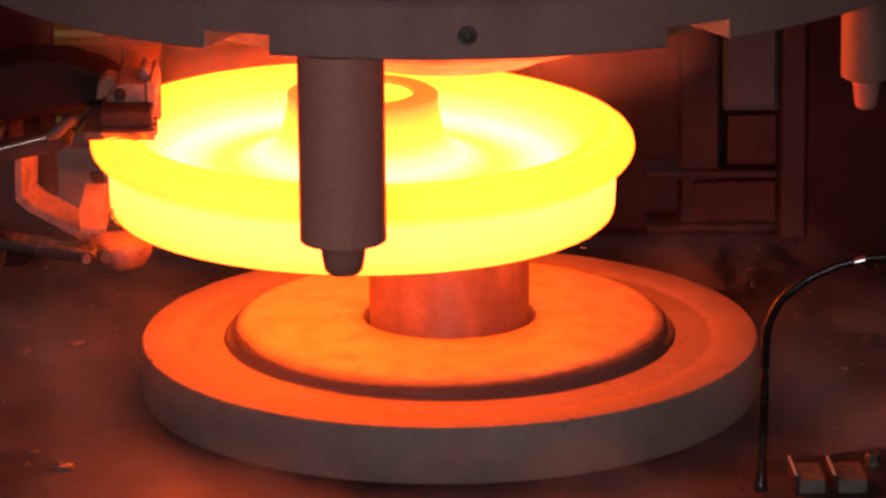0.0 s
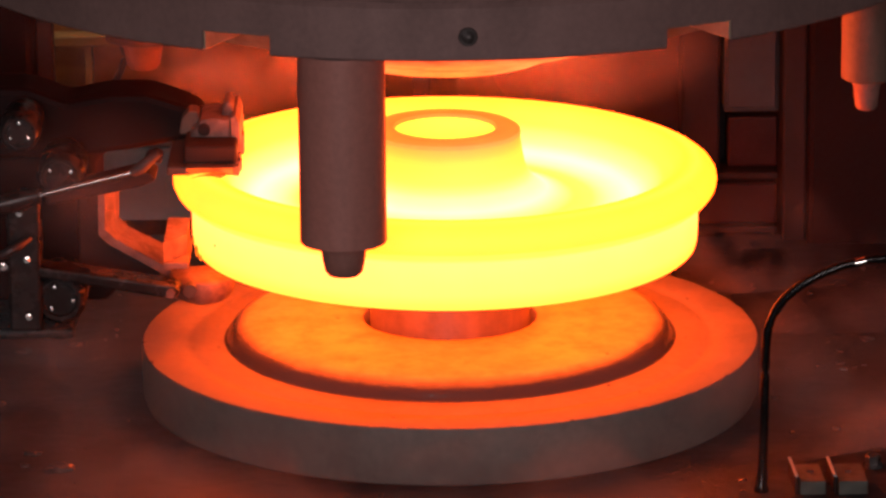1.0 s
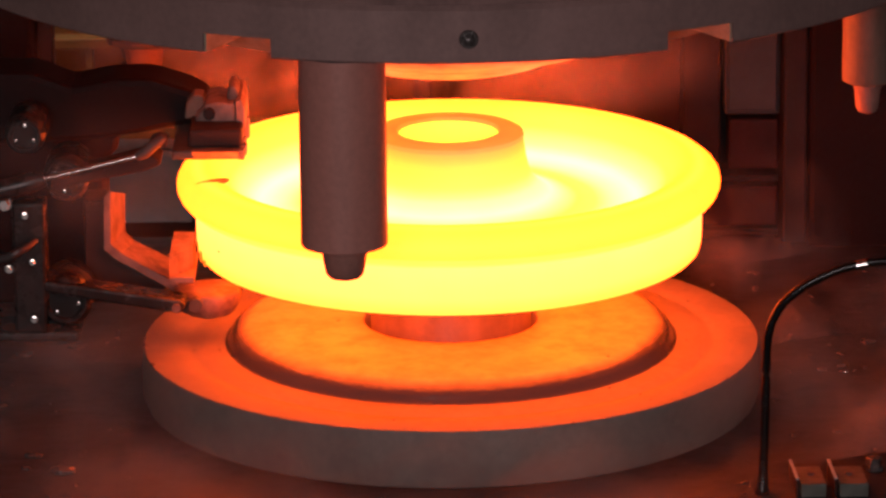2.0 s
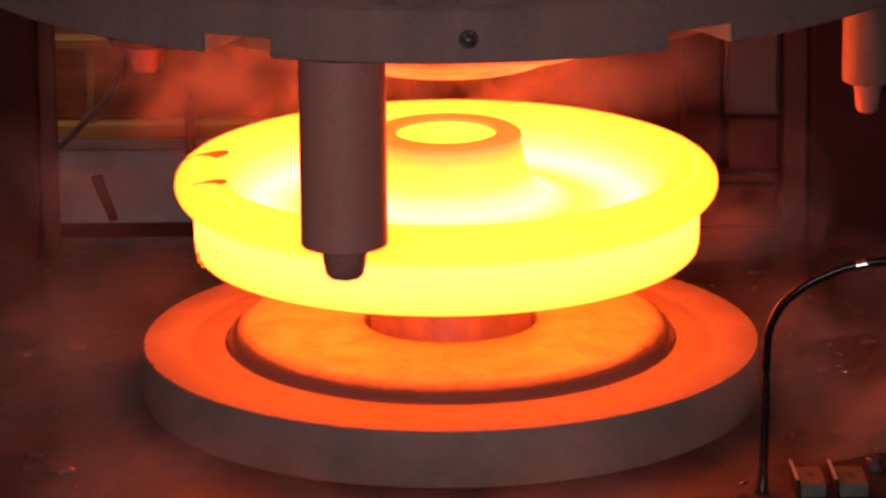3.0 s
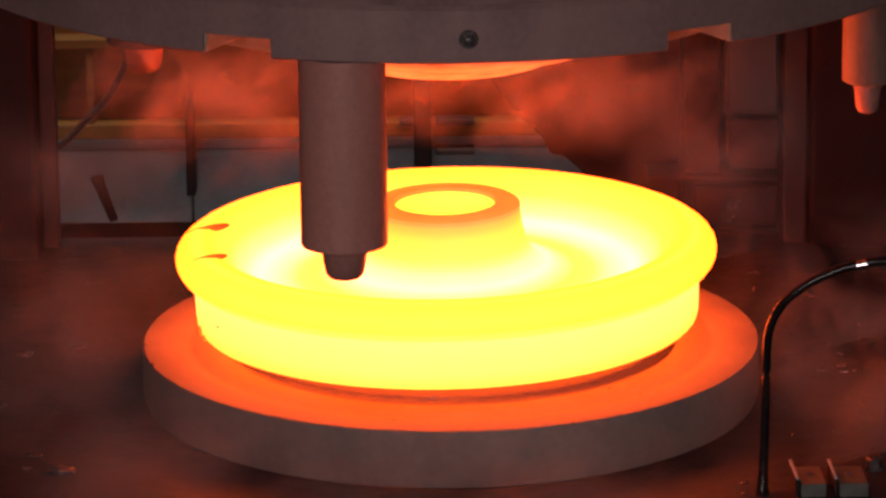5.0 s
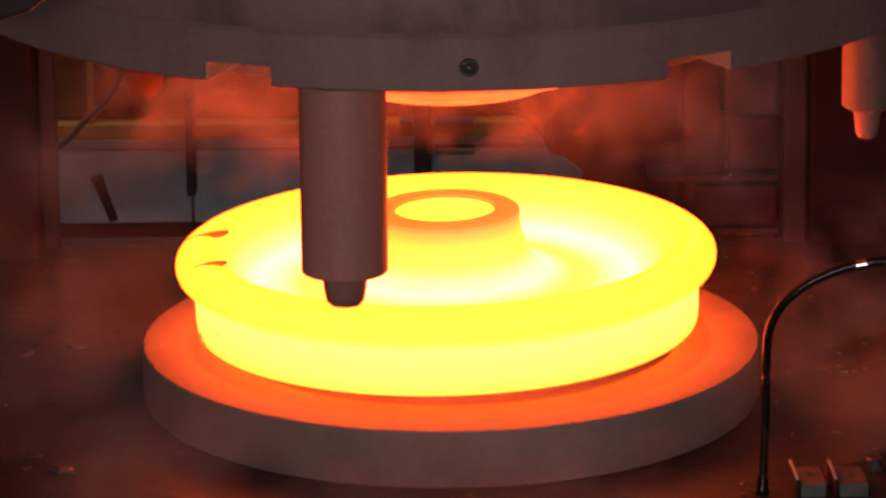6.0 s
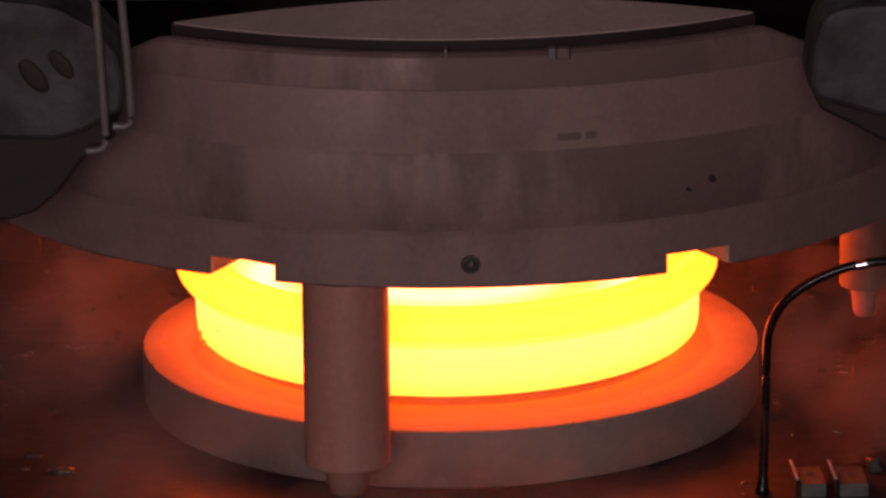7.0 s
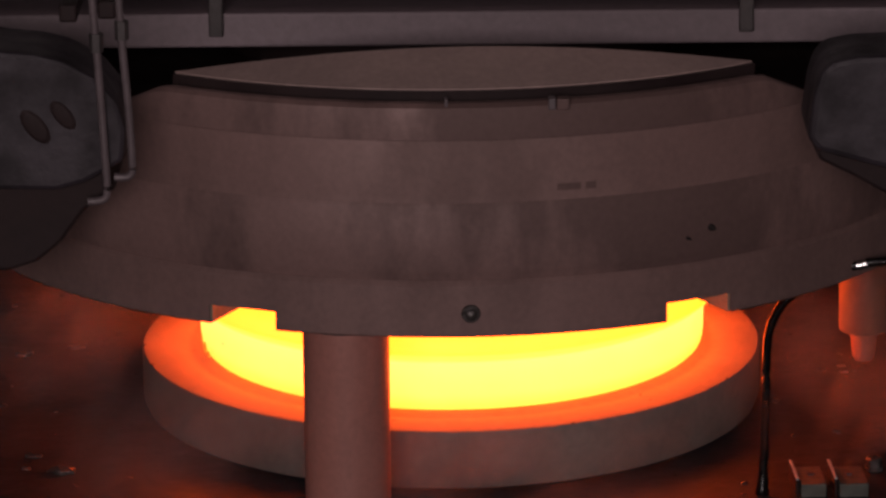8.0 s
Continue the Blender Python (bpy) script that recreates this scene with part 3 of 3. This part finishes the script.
# ---- the gripper ----
def wheel_manipulator():
    root = tagged(new("wheel_manipulator"), "dark hydraulic gripper holding the hot wheel's rim", "manipulator")
    # upper jaw and what swings with it
    bm = box(-0.452, -0.366, -0.131, 0.125, 0.328, 0.347)
    for v in bm.verts:
        if v.co.y < 0 and v.co.z < 0.335:
            v.co.y += 0.022
    up = part("upper_jaw", bm, grip_steel, root, "scorched upper jaw plate with toothed edge")
    part("jaw_plate", box(-0.487, -0.447, -0.122, 0.125, 0.331, 0.347, 0.004), dark_steel, up)
    part("jaw_slide", box(-0.458, -0.364, -0.105, 0.13, 0.3475, 0.380, 0.005), soot_shade_steel, up, "sooty slide over the jaw")
    for i, y in enumerate((-0.118, -0.085, -0.040, 0.03, 0.075)):
        part("jaw_tooth", box(-0.370, -0.359 + 0.003 * (i % 2), y - 0.012, y + 0.012, 0.332, 0.350 + 0.02 * (i > 2), 0.002), grip_steel, up)
    hinge = part("hinge_block", prism([(-0.449, 0.372), (-0.449, 0.388), (-0.437, 0.397), (-0.431, 0.409), (-0.408, 0.4145), (-0.392, 0.410), (-0.378, 0.413), (-0.377, 0.372)], -0.04, 0.08, 0.005), grip_steel, up, "scorched hinge block with stepped edges")
    part("hinge_pin", rod([(-0.424, -0.050, 0.394), (-0.424, -0.047, 0.394), (-0.424, -0.03, 0.394)], [0.009, 0.011, 0.011], 20), soot_shade_steel, hinge, "", 40)
    part("hinge_cheek", prism([(-0.470, 0.374), (-0.466, 0.402), (-0.452, 0.418), (-0.436, 0.416), (-0.432, 0.398), (-0.448, 0.374)], 0.0, 0.05, 0.004), column_steel, up)
    part("finger", prism([(-0.394, 0.408), (-0.391, 0.432), (-0.383, 0.438), (-0.374, 0.430), (-0.371, 0.405)], -0.01, 0.07, 0.005), grip_steel, up)
    part("stop_plate", prism([(-0.376, 0.366), (-0.377, 0.416), (-0.368, 0.420), (-0.361, 0.404), (-0.360, 0.366)], -0.045, 0.11, 0.002), grip_steel, up)
    part("wiper", prism([(-0.530, 0.352), (-0.522, 0.368), (-0.504, 0.374), (-0.492, 0.366), (-0.497, 0.350)], -0.11, -0.08, 0.004), bracket_grey, up, "small grey end block of the rod")
    part("arm", prism([(-0.480, 0.345), (-0.56, 0.330), (-0.66, 0.318), (-0.95, 0.31), (-0.95, 0.45), (-0.743, 0.445), (-0.673, 0.418), (-0.60, 0.432), (-0.53, 0.432), (-0.469, 0.412), (-0.435, 0.395), (-0.42, 0.355)], 0.06, 0.19, 0.012), column_shade_black, up, "black upper gripper arm")
    rodp = part("piston_rod", rod([(-0.710, -0.13, 0.301), (-0.535, -0.13, 0.343)], 0.0052, 14), chrome, up, "bright chromed piston rod", 60)
    part("rod_eye", rod([(-0.548, -0.13, 0.3395), (-0.533, -0.13, 0.347), (-0.516, -0.125, 0.361), (-0.500, -0.12, 0.370)], [0.008, 0.011, 0.010, 0.006], 14), dark_steel, rodp, "", 60)
    part("cylinder", rod([(-0.92, -0.13, 0.250), (-0.745, -0.13, 0.2925), (-0.710, -0.13, 0.301)], [0.020, 0.020, 0.013], 18), roller_steel, up, "", 50)
    part("rod_guard", prism([(-0.70, 0.295), (-0.52, 0.338), (-0.505, 0.324), (-0.53, 0.311), (-0.70, 0.278)], -0.12, -0.03, 0.004), soot_shade_steel, up)
    # lower jaw and its lever
    bm = bmesh.new()
    face = bm.faces.new([bm.verts.new(v) for v in ((-0.500, -0.06, 0.155), (-0.461, 0.0, 0.155), (-0.461, 0.11, 0.155), (-0.500, 0.11, 0.155))])
    e = bmesh.ops.extrude_face_region(bm, geom=[face])
    bmesh.ops.translate(bm, vec=(0, 0, 0.036), verts=[v for v in e["geom"] if isinstance(v, bmesh.types.BMVert)])
    low = part("lower_jaw", bm, grip_steel, root, "square lower jaw pad lit orange")
    part("pad_shim", box(-0.500, -0.456, -0.06, 0.105, 0.143, 0.1545, 0.002), grip_steel, low)
    near = [(-0.609, 0.05, 0.284), (-0.611, 0.05, 0.186), (-0.592, 0.05, 0.168), (-0.490, 0.05, 0.108)]
    far = [(-0.590, 0.16, 0.250), (-0.592, 0.16, 0.178), (-0.574, 0.16, 0.161), (-0.491, 0.16, 0.116)]
    bm = bmesh.new()
    rows = [[bm.verts.new(v) for v in (a, b, (b[0] - 0.012, b[1], b[2] - 0.010), (a[0] - 0.012, a[1], a[2] - 0.010))] for a, b in zip(near, far)]
    for a, b in zip(rows, rows[1:]):
        for k in range(4):
            bm.faces.new((a[k], b[k], b[(k + 1) % 4], a[(k + 1) % 4]))
    bm.faces.new(rows[0])
    bm.faces.new(rows[-1][::-1])
    part("bracket", bm, grip_steel, low, "bent bracket plate lit orange by the wheel")
    part("bracket_web", prism([(-0.66, 0.262), (-0.618, 0.262), (-0.620, 0.165), (-0.600, 0.147), (-0.515, 0.098), (-0.515, 0.078), (-0.66, 0.110)], 0.07, 0.15, 0.004), soot_shade_steel, low)
    part("lever", prism([(-0.72, 0.166), (-0.60, 0.148), (-0.475, 0.128), (-0.467, 0.117), (-0.480, 0.104), (-0.547, 0.116), (-0.72, 0.146)], -0.12, -0.06, 0.005), roller_steel, low, "lower gripper lever")
    part("lever_pin", rod([(-0.486, -0.126, 0.116), (-0.486, -0.04, 0.116)], 0.008, 16), grip_steel, low)
    part("foot_pin", rod([(-0.455, -0.055, 0.100), (-0.455, -0.03, 0.100)], 0.012, 18), dark_steel, low)
    bm = lathe([(0, 0.0), (0.030, 0.002), (0.047, 0.010), (0.058, 0.026), (0.062, 0.044), (0.060, 0.050), (0.052, 0.052), (0, 0.052)], 40)
    for v in bm.verts:
        v.co += Vector((0.004, 0.004, 0.003)) * noise.noise(v.co * 40)
    bmesh.ops.translate(bm, verts=bm.verts[:], vec=(-0.437, 0.02, 0.060))
    part("foot_cup", bm, grip_steel, low, "rounded scaled support foot under the wheel", 60)
    # carriage with rollers
    part("carriage", prism([(-1.75, 0.02), (-0.62, 0.02), (-0.60, 0.04), (-0.605, 0.10), (-0.63, 0.13), (-0.63, 0.285), (-0.60, 0.31), (-0.60, 0.34), (-1.75, 0.36)], 0.16, 0.34, 0.01), column_shade_black, root, "black carriage body")
    part("side_plate", box(-0.772, -0.713, -0.12, -0.06, 0.047, 0.287, 0.006), roller_steel, root, "upright side plate")
    part("sill", box(-1.75, -0.66, -0.10, 0.06, 0.026, 0.044, 0.006), roller_steel, root)
    for x, z, r in ((-0.676, 0.325, 0.042), (-0.683, 0.101, 0.047), (-0.745, 0.405, 0.036)):
        roller = part("roller", rod([(x, -0.10, z), (x, -0.09, z), (x, 0.01, z), (x, 0.02, z)], [r * 0.86, r, r, r * 0.9], 36), roller_steel, root, "", 40)
        bm = lathe([(r * 0.62, 0.0), (r * 0.66, 0.004), (r * 0.80, 0.004), (r * 0.84, 0.0)], 36)
        bmesh.ops.transform(bm, matrix=pose(x, -0.1005, z, 90), verts=bm.verts[:])
        part("rim_lip", bm, roller_steel, roller, "", 40)
        # tiny chrome bolts, added to give the rollers their bright sparkles
        for k in range(3):
            a = k * 2.1 + 40 * z
            bolt("bolt", (x + r * 0.5 * math.cos(a), -0.10, z + r * 0.5 * math.sin(a)), 0.0024, 0.004, chrome, roller)
    for x, y, z, r in ((-0.783, -0.12, 0.287, 0.010), (-0.779, -0.12, 0.168, 0.006), (-0.748, -0.12, 0.265, 0.005), (-0.737, -0.12, 0.075, 0.005), (-0.737, -0.12, 0.18, 0.005)):
        bolt("bolt", (x, y, z), r, 0.008, chrome, root)
    part("hydraulic_hose", rod([(-0.72, -0.10, 0.225), (-0.76, -0.14, 0.205), (-0.82, -0.13, 0.19), (-1.1, -0.1, 0.2)], 0.008, 10, None, 5), black_rubber, root, "", 60)
    return root, up, low


manipulator, upper_jaw, lower_jaw = wheel_manipulator()


# ---- behind the press ----
def conveyor():
    root = tagged(new("roller_conveyor"), "yellow steel beam above grey conveyor panels", "conveyor")
    root.location = (0, 4.0, -0.432)
    root.scale = (1.172, 1.172, 1.172)
    bm = box(-1.5, 0.75, 0, 0.02, -0.150, 0.42, 0.003)
    part("beam", bm, yellow_paint, root, "yellow painted beam web")
    part("beam_flange", box(-1.5, 0.75, -0.05, 0.05, -0.187, -0.152, 0.004), yellow_paint, root)
    part("beam_flange", box(-1.5, 0.75, -0.05, 0.05, 0.02, 0.045, 0.004), yellow_paint, root)
    for x in (-1.12, -0.80, -0.32, 0.16):
        part("stiffener", box(x - 0.008, x + 0.008, -0.045, 0.0, -0.150, 0.02, 0.002), yellow_paint, root)
    for i, (x0, x1) in enumerate(((-1.5, -0.582), (-0.577, -0.062), (-0.057, 0.75))):
        part("panel", box(x0, x1, 0.0, 0.03, -0.395, -0.190, 0.004), grey_paint, root, "dull grey sheet panel")
        part("panel_rib", box(x0, x1, -0.012, 0.0, -0.235, -0.222, 0.003), grey_paint, root)
    for x, w, z0, z1 in ((-0.578, 0.010, -0.31, -0.09), (-0.059, 0.020, -0.26, -0.05)):
        part("post", box(x - w, x + w, -0.09, 0.0, z0, z1, 0.004), soot_shade_steel, root, "dark upright post")
    for x0, x1, z in ((-0.030, 0.057, -0.153), (-0.030, 0.057, -0.221), (-0.11, -0.08, -0.153)):
        part("handle_bar", box(x0, x1, -0.06, -0.02, z - 0.007, z + 0.007, 0.003), dark_steel, root)
    part("lever", prism([(-0.806, -0.276), (-0.778, -0.270), (-0.776, -0.285), (-0.746, -0.375), (-0.764, -0.380)], -0.05, -0.03, 0.003), column_shade_black, root, "dark slanting lever")
    part("skirt", box(-1.5, 0.75, 0.04, 0.08, -0.45, -0.395), soot_shade_steel, root)
    part("plinth", box(-1.6, 0.9, 0.02, 0.5, -0.565, -0.45), bed_steel, root)
    cable = rod([(-0.70, 1.9, 0.30), (-0.709, 1.9, 0.115), (-0.702, 1.9, 0.052), (-0.744, 1.9, -0.03), (-0.794, 1.9, -0.08), (-0.858, 1.9, -0.14), (-1.0, 1.9, -0.2), (-1.2, 1.9, -0.2)], 0.008, 10, None, 5)
    tagged(part("cable", cable, black_rubber, None, "", 60), "black cable sagging in front of the yellow beam", "cable")


conveyor()


def side_frames():
    # unseen block, added to keep the overhead fill off the slide
    tagged(part("crown_light_block", box(-1.9, 1.9, -1.1, 1.5, 3.5, 4.6, 0.02), soot_shade_steel), "unseen block across the columns, added to shade the slide", "press crown", kind="structure")
    west = tagged(part("press_column_west", box(-1.9, -0.8145, 0.9, 1.3, -0.6, 3.5, 0.012), column_shade_black), "steel column of the press frame, its shade painted near-black", "column", kind="structure")
    part("column_strip", box(-0.814, -0.781, 0.99, 1.04, -0.6, 3.5, 0.004), soot_shade_steel, west, "paler guide strip")
    east = tagged(part("press_column_east", box(0.713, 1.9, 0.95, 1.5, -0.6, 3.5, 0.012), column_shade_black), "steel column of the press frame, its shade painted near-black", "column", kind="structure")
    part("column_strip", box(0.664, 0.7125, 0.98, 1.5, -0.6, 3.5, 0.006), soot_shade_steel, east, "paler guide strip")
    root = tagged(new("machine_housing"), "dark red-lit machine housing behind the die", "machine")
    part("side_sheet", prism([(0.02, 0.7), (0.04, 0.24), (0.065, 0.191), (0.116, 0.113), (0.191, 0.035), (0.208, 0.0), (0.237, -0.007), (0.272, -0.038), (0.33, -0.6), (0.66, -0.6), (0.66, 0.7)], 1.28, 1.5, 0.004), soot_shade_steel, root, "sheet with a slanting edge, shade painted in its colour")
    part("post", box(0.471, 0.548, 1.12, 1.26, -0.6, 0.7, 0.006), soot_shade_steel, root)
    part("switch_box", box(0.551, 0.663, 1.06, 1.2, 0.134, 0.60, 0.006), shaded_switch_grey, root, "grey switch box")
    part("box_lid", box(0.558, 0.656, 1.052, 1.06, 0.145, 0.59, 0.003), shaded_switch_grey, root)
    part("cover", box(0.563, 0.663, 1.10, 1.2, 0.012, 0.115, 0.005), shaded_red, root, "red cover, darkened for the shade behind the die")
    part("cover", box(0.495, 0.663, 1.10, 1.2, -0.107, -0.024, 0.005), shaded_red, root, "red cover, darkened for the shade behind the die")
    for z in (-0.006, -0.118):
        part("rail", box(0.40, 0.663, 1.09, 1.2, z - 0.007, z + 0.007, 0.003), soot_shade_steel, root)
    tagged(part("rear_step", box(-1.9, 1.9, 1.03, 1.25, -0.6, -0.16, 0.006), bed_steel), "dark rear step of the press bed", "press bed", kind="structure")


side_frames()


# ---- small things on the bed ----
def bed_things():
    pts = [(0.5231, -0.5758, BED), (0.5241, -0.5718, -0.0852), (0.5261, -0.5638, -0.0377), (0.5290, -0.5508, 0.0580), (0.5302, -0.55, 0.1374), (0.5355, -0.55, 0.177), (0.5513, -0.55, 0.2114), (0.5747, -0.55, 0.2359), (0.6075, -0.55, 0.2582), (0.6545, -0.55, 0.2785), (0.6921, -0.55, 0.2869), (0.7279, -0.55, 0.2914), (1.0, -0.55, 0.31)]
    root = tagged(new("spray_pipe"), "thin black bent spray pipe on the press bed", "pipe")
    part("pipe", rod(pts, 0.0076, 14, None, 6), wet_rubber, root, "", 60)
    part("fitting", rod([(0.5231, -0.5758, BED), (0.5231, -0.5758, BED + 0.006), (0.5231, -0.5758, BED + 0.012), (0.5241, -0.5718, -0.0852), (0.5245, -0.5702, -0.0757)], [0.012, 0.012, 0.0095, 0.0095, 0.0078], 16), wet_rubber, root, "", 40)
    # chrome sleeve added where the pipe shows a white glint
    part("glint_sleeve", rod([(0.6780, -0.551, 0.2837), (0.6960, -0.551, 0.2876)], 0.0078, 14), chrome, root, "chrome sleeve added for the pipe's white glint", 50)
    for x0, x1 in ((0.581, 0.630), (0.646, 0.701)):
        k = tagged(new("stop_block"), "small grey steel stop block on the bed", "stop block", "stop blocks on the bed")
        k.location, k.rotation_euler = (x0, -0.6, BED), (0, 0, radians(3))
        part("block", box(0.006, x1 - x0, 0.0, 0.095, 0.0, 0.024, 0.0015), block_grey, k)
        # black fin with a pale top strip paints unlit side and lit edge
        part("fin", box(-0.0015, 0.0025, 0.006, 0.108, 0.0, 0.030, 0.0008), soot_shade_steel, k)
        part("fin_lit_edge", box(-0.0022, 0.0032, 0.006, 0.108, 0.0302, 0.0330, 0.0010), grey_paint, k, "pale strip painted for the fin's lit top edge")
        part("set_screw", rod([(0.028, 0.05, 0.023), (0.028, 0.05, 0.028)], 0.006, 6), dark_steel, k)
    b = tagged(new("hex_bolt"), "dark hexagon bolt standing on the bed", "bolt")
    b.location = (0.722, -0.45, BED)
    bolt("head", (0, 0, 0), 0.014, 0.022, wet_steel, b, "Z")
    rng = random.Random(9)
    # flakes of scale and slag lying about
    bm = bmesh.new()
    for _ in range(420):
        x, y, w = rng.uniform(-1.0, 1.0), rng.uniform(-0.75, 0.95), rng.choice((0.003, 0.004, 0.006, 0.010))
        if x * x + y * y > 0.58 ** 2:
            bmesh.ops.create_icosphere(bm, subdivisions=1, radius=w, matrix=pose(x, y, BED + w * 0.1, 0, 0, rng.uniform(0, 180)) @ Matrix.Diagonal((1, rng.uniform(0.4, 1), 0.35, 1)))
    tagged(part("slag_flakes", bm, wet_steel), "small dark flakes of scale strewn on the bed", "scale flakes", kind="stuff")
    for x, y, s in ((-0.67, -0.43, 0.030), (-0.725, -0.345, 0.018), (-0.79, 0.255, 0.02), (-0.70, 0.30, 0.022), (0.775, 0.29, 0.02)):
        bm = bmesh.new()
        bmesh.ops.create_icosphere(bm, subdivisions=3, radius=1)
        for v in bm.verts:
            v.co *= 0.75 + 0.5 * noise.noise(v.co * 1.7 + Vector((x * 9, y * 7, 0)))
        bmesh.ops.transform(bm, matrix=pose(x, y, BED + s * 0.12) @ Matrix.Diagonal((s, s * 0.6, s * 0.3, 1)), verts=bm.verts[:])
        tagged(part("slag_lump", bm, wet_steel, None, "", 80), "flat lump of dark glassy slag on the bed", "slag", "slag lumps on the bed")


bed_things()


# ---- smoke ----
def smoke_wisp(seed, size, height, rear):
    bm = bmesh.new()
    bmesh.ops.create_grid(bm, x_segments=24, y_segments=24, size=0.5)
    for v in bm.verts:
        n = noise.noise(Vector((v.co.x * 3 + seed, v.co.y * 3, seed * 1.7)))
        v.co = Vector((v.co.x * size, v.co.y * height, 0.12 * size * n))
    ob = part("smoke_wisp", bm, rear_smoke if rear else thin_smoke, None, "", 80)
    return tagged(ob, "thin reddish wisp of smoke rising off the hot steel", "smoke", kind="stuff")


# where each wisp starts (x, y, z), its size and height, how far it drifts and rises in the clip
WISPS = [(-0.42, 0.50, 0.41, 0.60, 0.34, 0.10, -0.15), (0.22, 0.55, 0.41, 0.60, 0.30, 0.0, -0.12), (-0.66, -0.75, -0.02, 0.75, 0.50, 0.06, 0.14), (0.78, -0.36, -0.02, 0.80, 0.46, -0.08, 0.10),
         (0.15, -0.72, -0.10, 0.60, 0.30, -0.15, 0.12), (-0.75, 0.20, 0.02, 0.65, 0.5, 0.05, 0.10), (-0.72, -0.10, 0.03, 0.60, 0.36, 0.04, 0.05), (-0.22, -0.68, -0.10, 0.50, 0.25, 0.14, 0.04), (0.0, 0.75, 0.36, 0.9, 0.35, 0.1, -0.04), (0.26, 0.55, 0.40, 0.5, 0.36, 0.16, -0.08), (-0.50, 0.35, 0.40, 0.4, 0.28, -0.06, -0.06),
         (-0.50, -0.80, 0.06, 0.70, 0.4, 0.08, 0.06), (0.72, -0.40, -0.04, 0.75, 0.40, 0.03, 0.05), (0.62, 0.88, -0.44, 1.1, 0.75, -0.04, 0.70), (0.74, 0.32, -0.22, 0.85, 0.45, 0.02, 0.28), (-0.42, 0.62, 0.44, 0.8, 0.30, 0.05, -0.18),
         (0.16, 0.66, 0.43, 0.7, 0.30, 0.12, -0.16), (-0.30, 0.42, 0.46, 0.6, 0.22, 0.10, -0.18), (0.08, 0.42, 0.46, 0.6, 0.22, 0.04, -0.18),
         (-0.48, 0.45, 0.42, 0.60, 0.36, 0.0, 0.0), (0.20, 0.48, 0.44, 0.6, 0.30, 0.12, -0.14), (-0.60, -0.35, 0.37, 0.50, 0.26, -0.10, 0.10), (-0.25, 0.50, 0.43, 0.7, 0.26, 0.10, -0.16),
         (0.36, -0.72, -0.08, 0.60, 0.32, -0.10, 0.0), (0.55, 0.62, -0.12, 0.5, 0.40, -0.04, 0.50)]
wisps = [smoke_wisp(i + 3, w[3], w[4], w[1] > 0.3) for i, w in enumerate(WISPS)]


def motions():
    def lifted(t_z, base):
        return [(t, pose(0, 0, base + z)) for t, z in t_z]

    # the wheel comes in on the gripper, is set down, sinks with the column and is pressed
    carry = [(0, -0.1535, 0.0625), (0.25, -0.1015, 0.0358), (0.5, -0.055, 0.0145), (0.75, -0.0225, 0.004), (1.0, -0.0075, -0.0005), (1.25, 0.0, -0.002), (1.5, 0.0015, -0.002), (1.7, 0.0015, -0.002)]
    sink = [(4.2, -0.004), (4.35, -0.016), (4.5, -0.0485), (4.7, -0.0845), (5.0, -0.134), (5.15, -0.1452), (5.3, -0.1455), (6.6, -0.1455), (7.05, -0.1472), (7.5, -0.157), (8.0, -0.170)]
    tilt = {4.5: -0.2, 4.7: -0.4, 5.0: -0.8, 5.15: -1.0, 5.3: -1.0, 6.6: -1.0, 7.05: 0.0}
    lean = {0: (0.05, 0.001), 0.25: (0.0, 0.001), 0.5: (-0.15, 0.0), 0.75: (-0.2, 0.0), 1.0: (-0.25, 0.0), 1.25: (-0.2, 0.0), 1.5: (-0.1, 0.0)}
    roll = {0: 0.95, 0.25: 0.9, 0.5: 0.8, 0.75: 0.65, 1.0: 0.5, 1.25: 0.35, 1.5: 0.2, 1.7: 0.15}
    rows = [(t, pose(x, 0, 0.172 + z + lean.get(t, (0, 0))[1], lean.get(t, (0, 0))[0], roll.get(t, 0))) for t, x, z in carry + [(2.2, -0.004, -0.003), (2.8, -0.0055, -0.004)]]
    walk(wheel, rows + [(t, pose(-0.0055 + max(0, t - 7.05) * 0.008, 0, 0.172 + z, 0, tilt.get(t, 0))) for t, z in sink])
    walk(column, lifted([(0, 0)] + sink, 0.169))
    walk(slide, lifted([(0, 0), (5.65, 0), (5.8, -0.003), (6.0, -0.0455), (6.25, -0.127), (6.5, -0.2115), (6.75, -0.297), (7.0, -0.370), (7.25, -0.409), (7.5, -0.4295), (7.75, -0.443), (8.0, -0.4520)], 0.714))
    # the gripper lets go, opens and backs away
    walk(manipulator, [(t, pose(x, 0, z)) for t, x, z in carry + [(2.1, 0.0, 0), (2.35, -0.03, 0), (2.6, -0.17, 0), (2.8, -0.345, 0), (2.9, -0.46, 0), (3.1, -0.66, 0), (3.5, -0.9, 0), (8.0, -0.95, 0)]])
    walk(upper_jaw, lifted([(0, 0), (1.75, 0), (2.1, 0.045), (2.8, 0.06), (8.0, 0.06)], 0))
    walk(lower_jaw, lifted([(0, 0), (1.75, 0), (2.1, -0.03), (2.8, -0.04), (8.0, -0.04)], 0))
    for ob, (x, y, z, _, _, dx, dz) in zip(wisps, WISPS):
        walk(ob, [(t, pose(x + dx * t / 8, y, z + dz * t / 8, 82, 0, 6 * t)) for t in (0, 2, 4, 6, 8)])


motions()
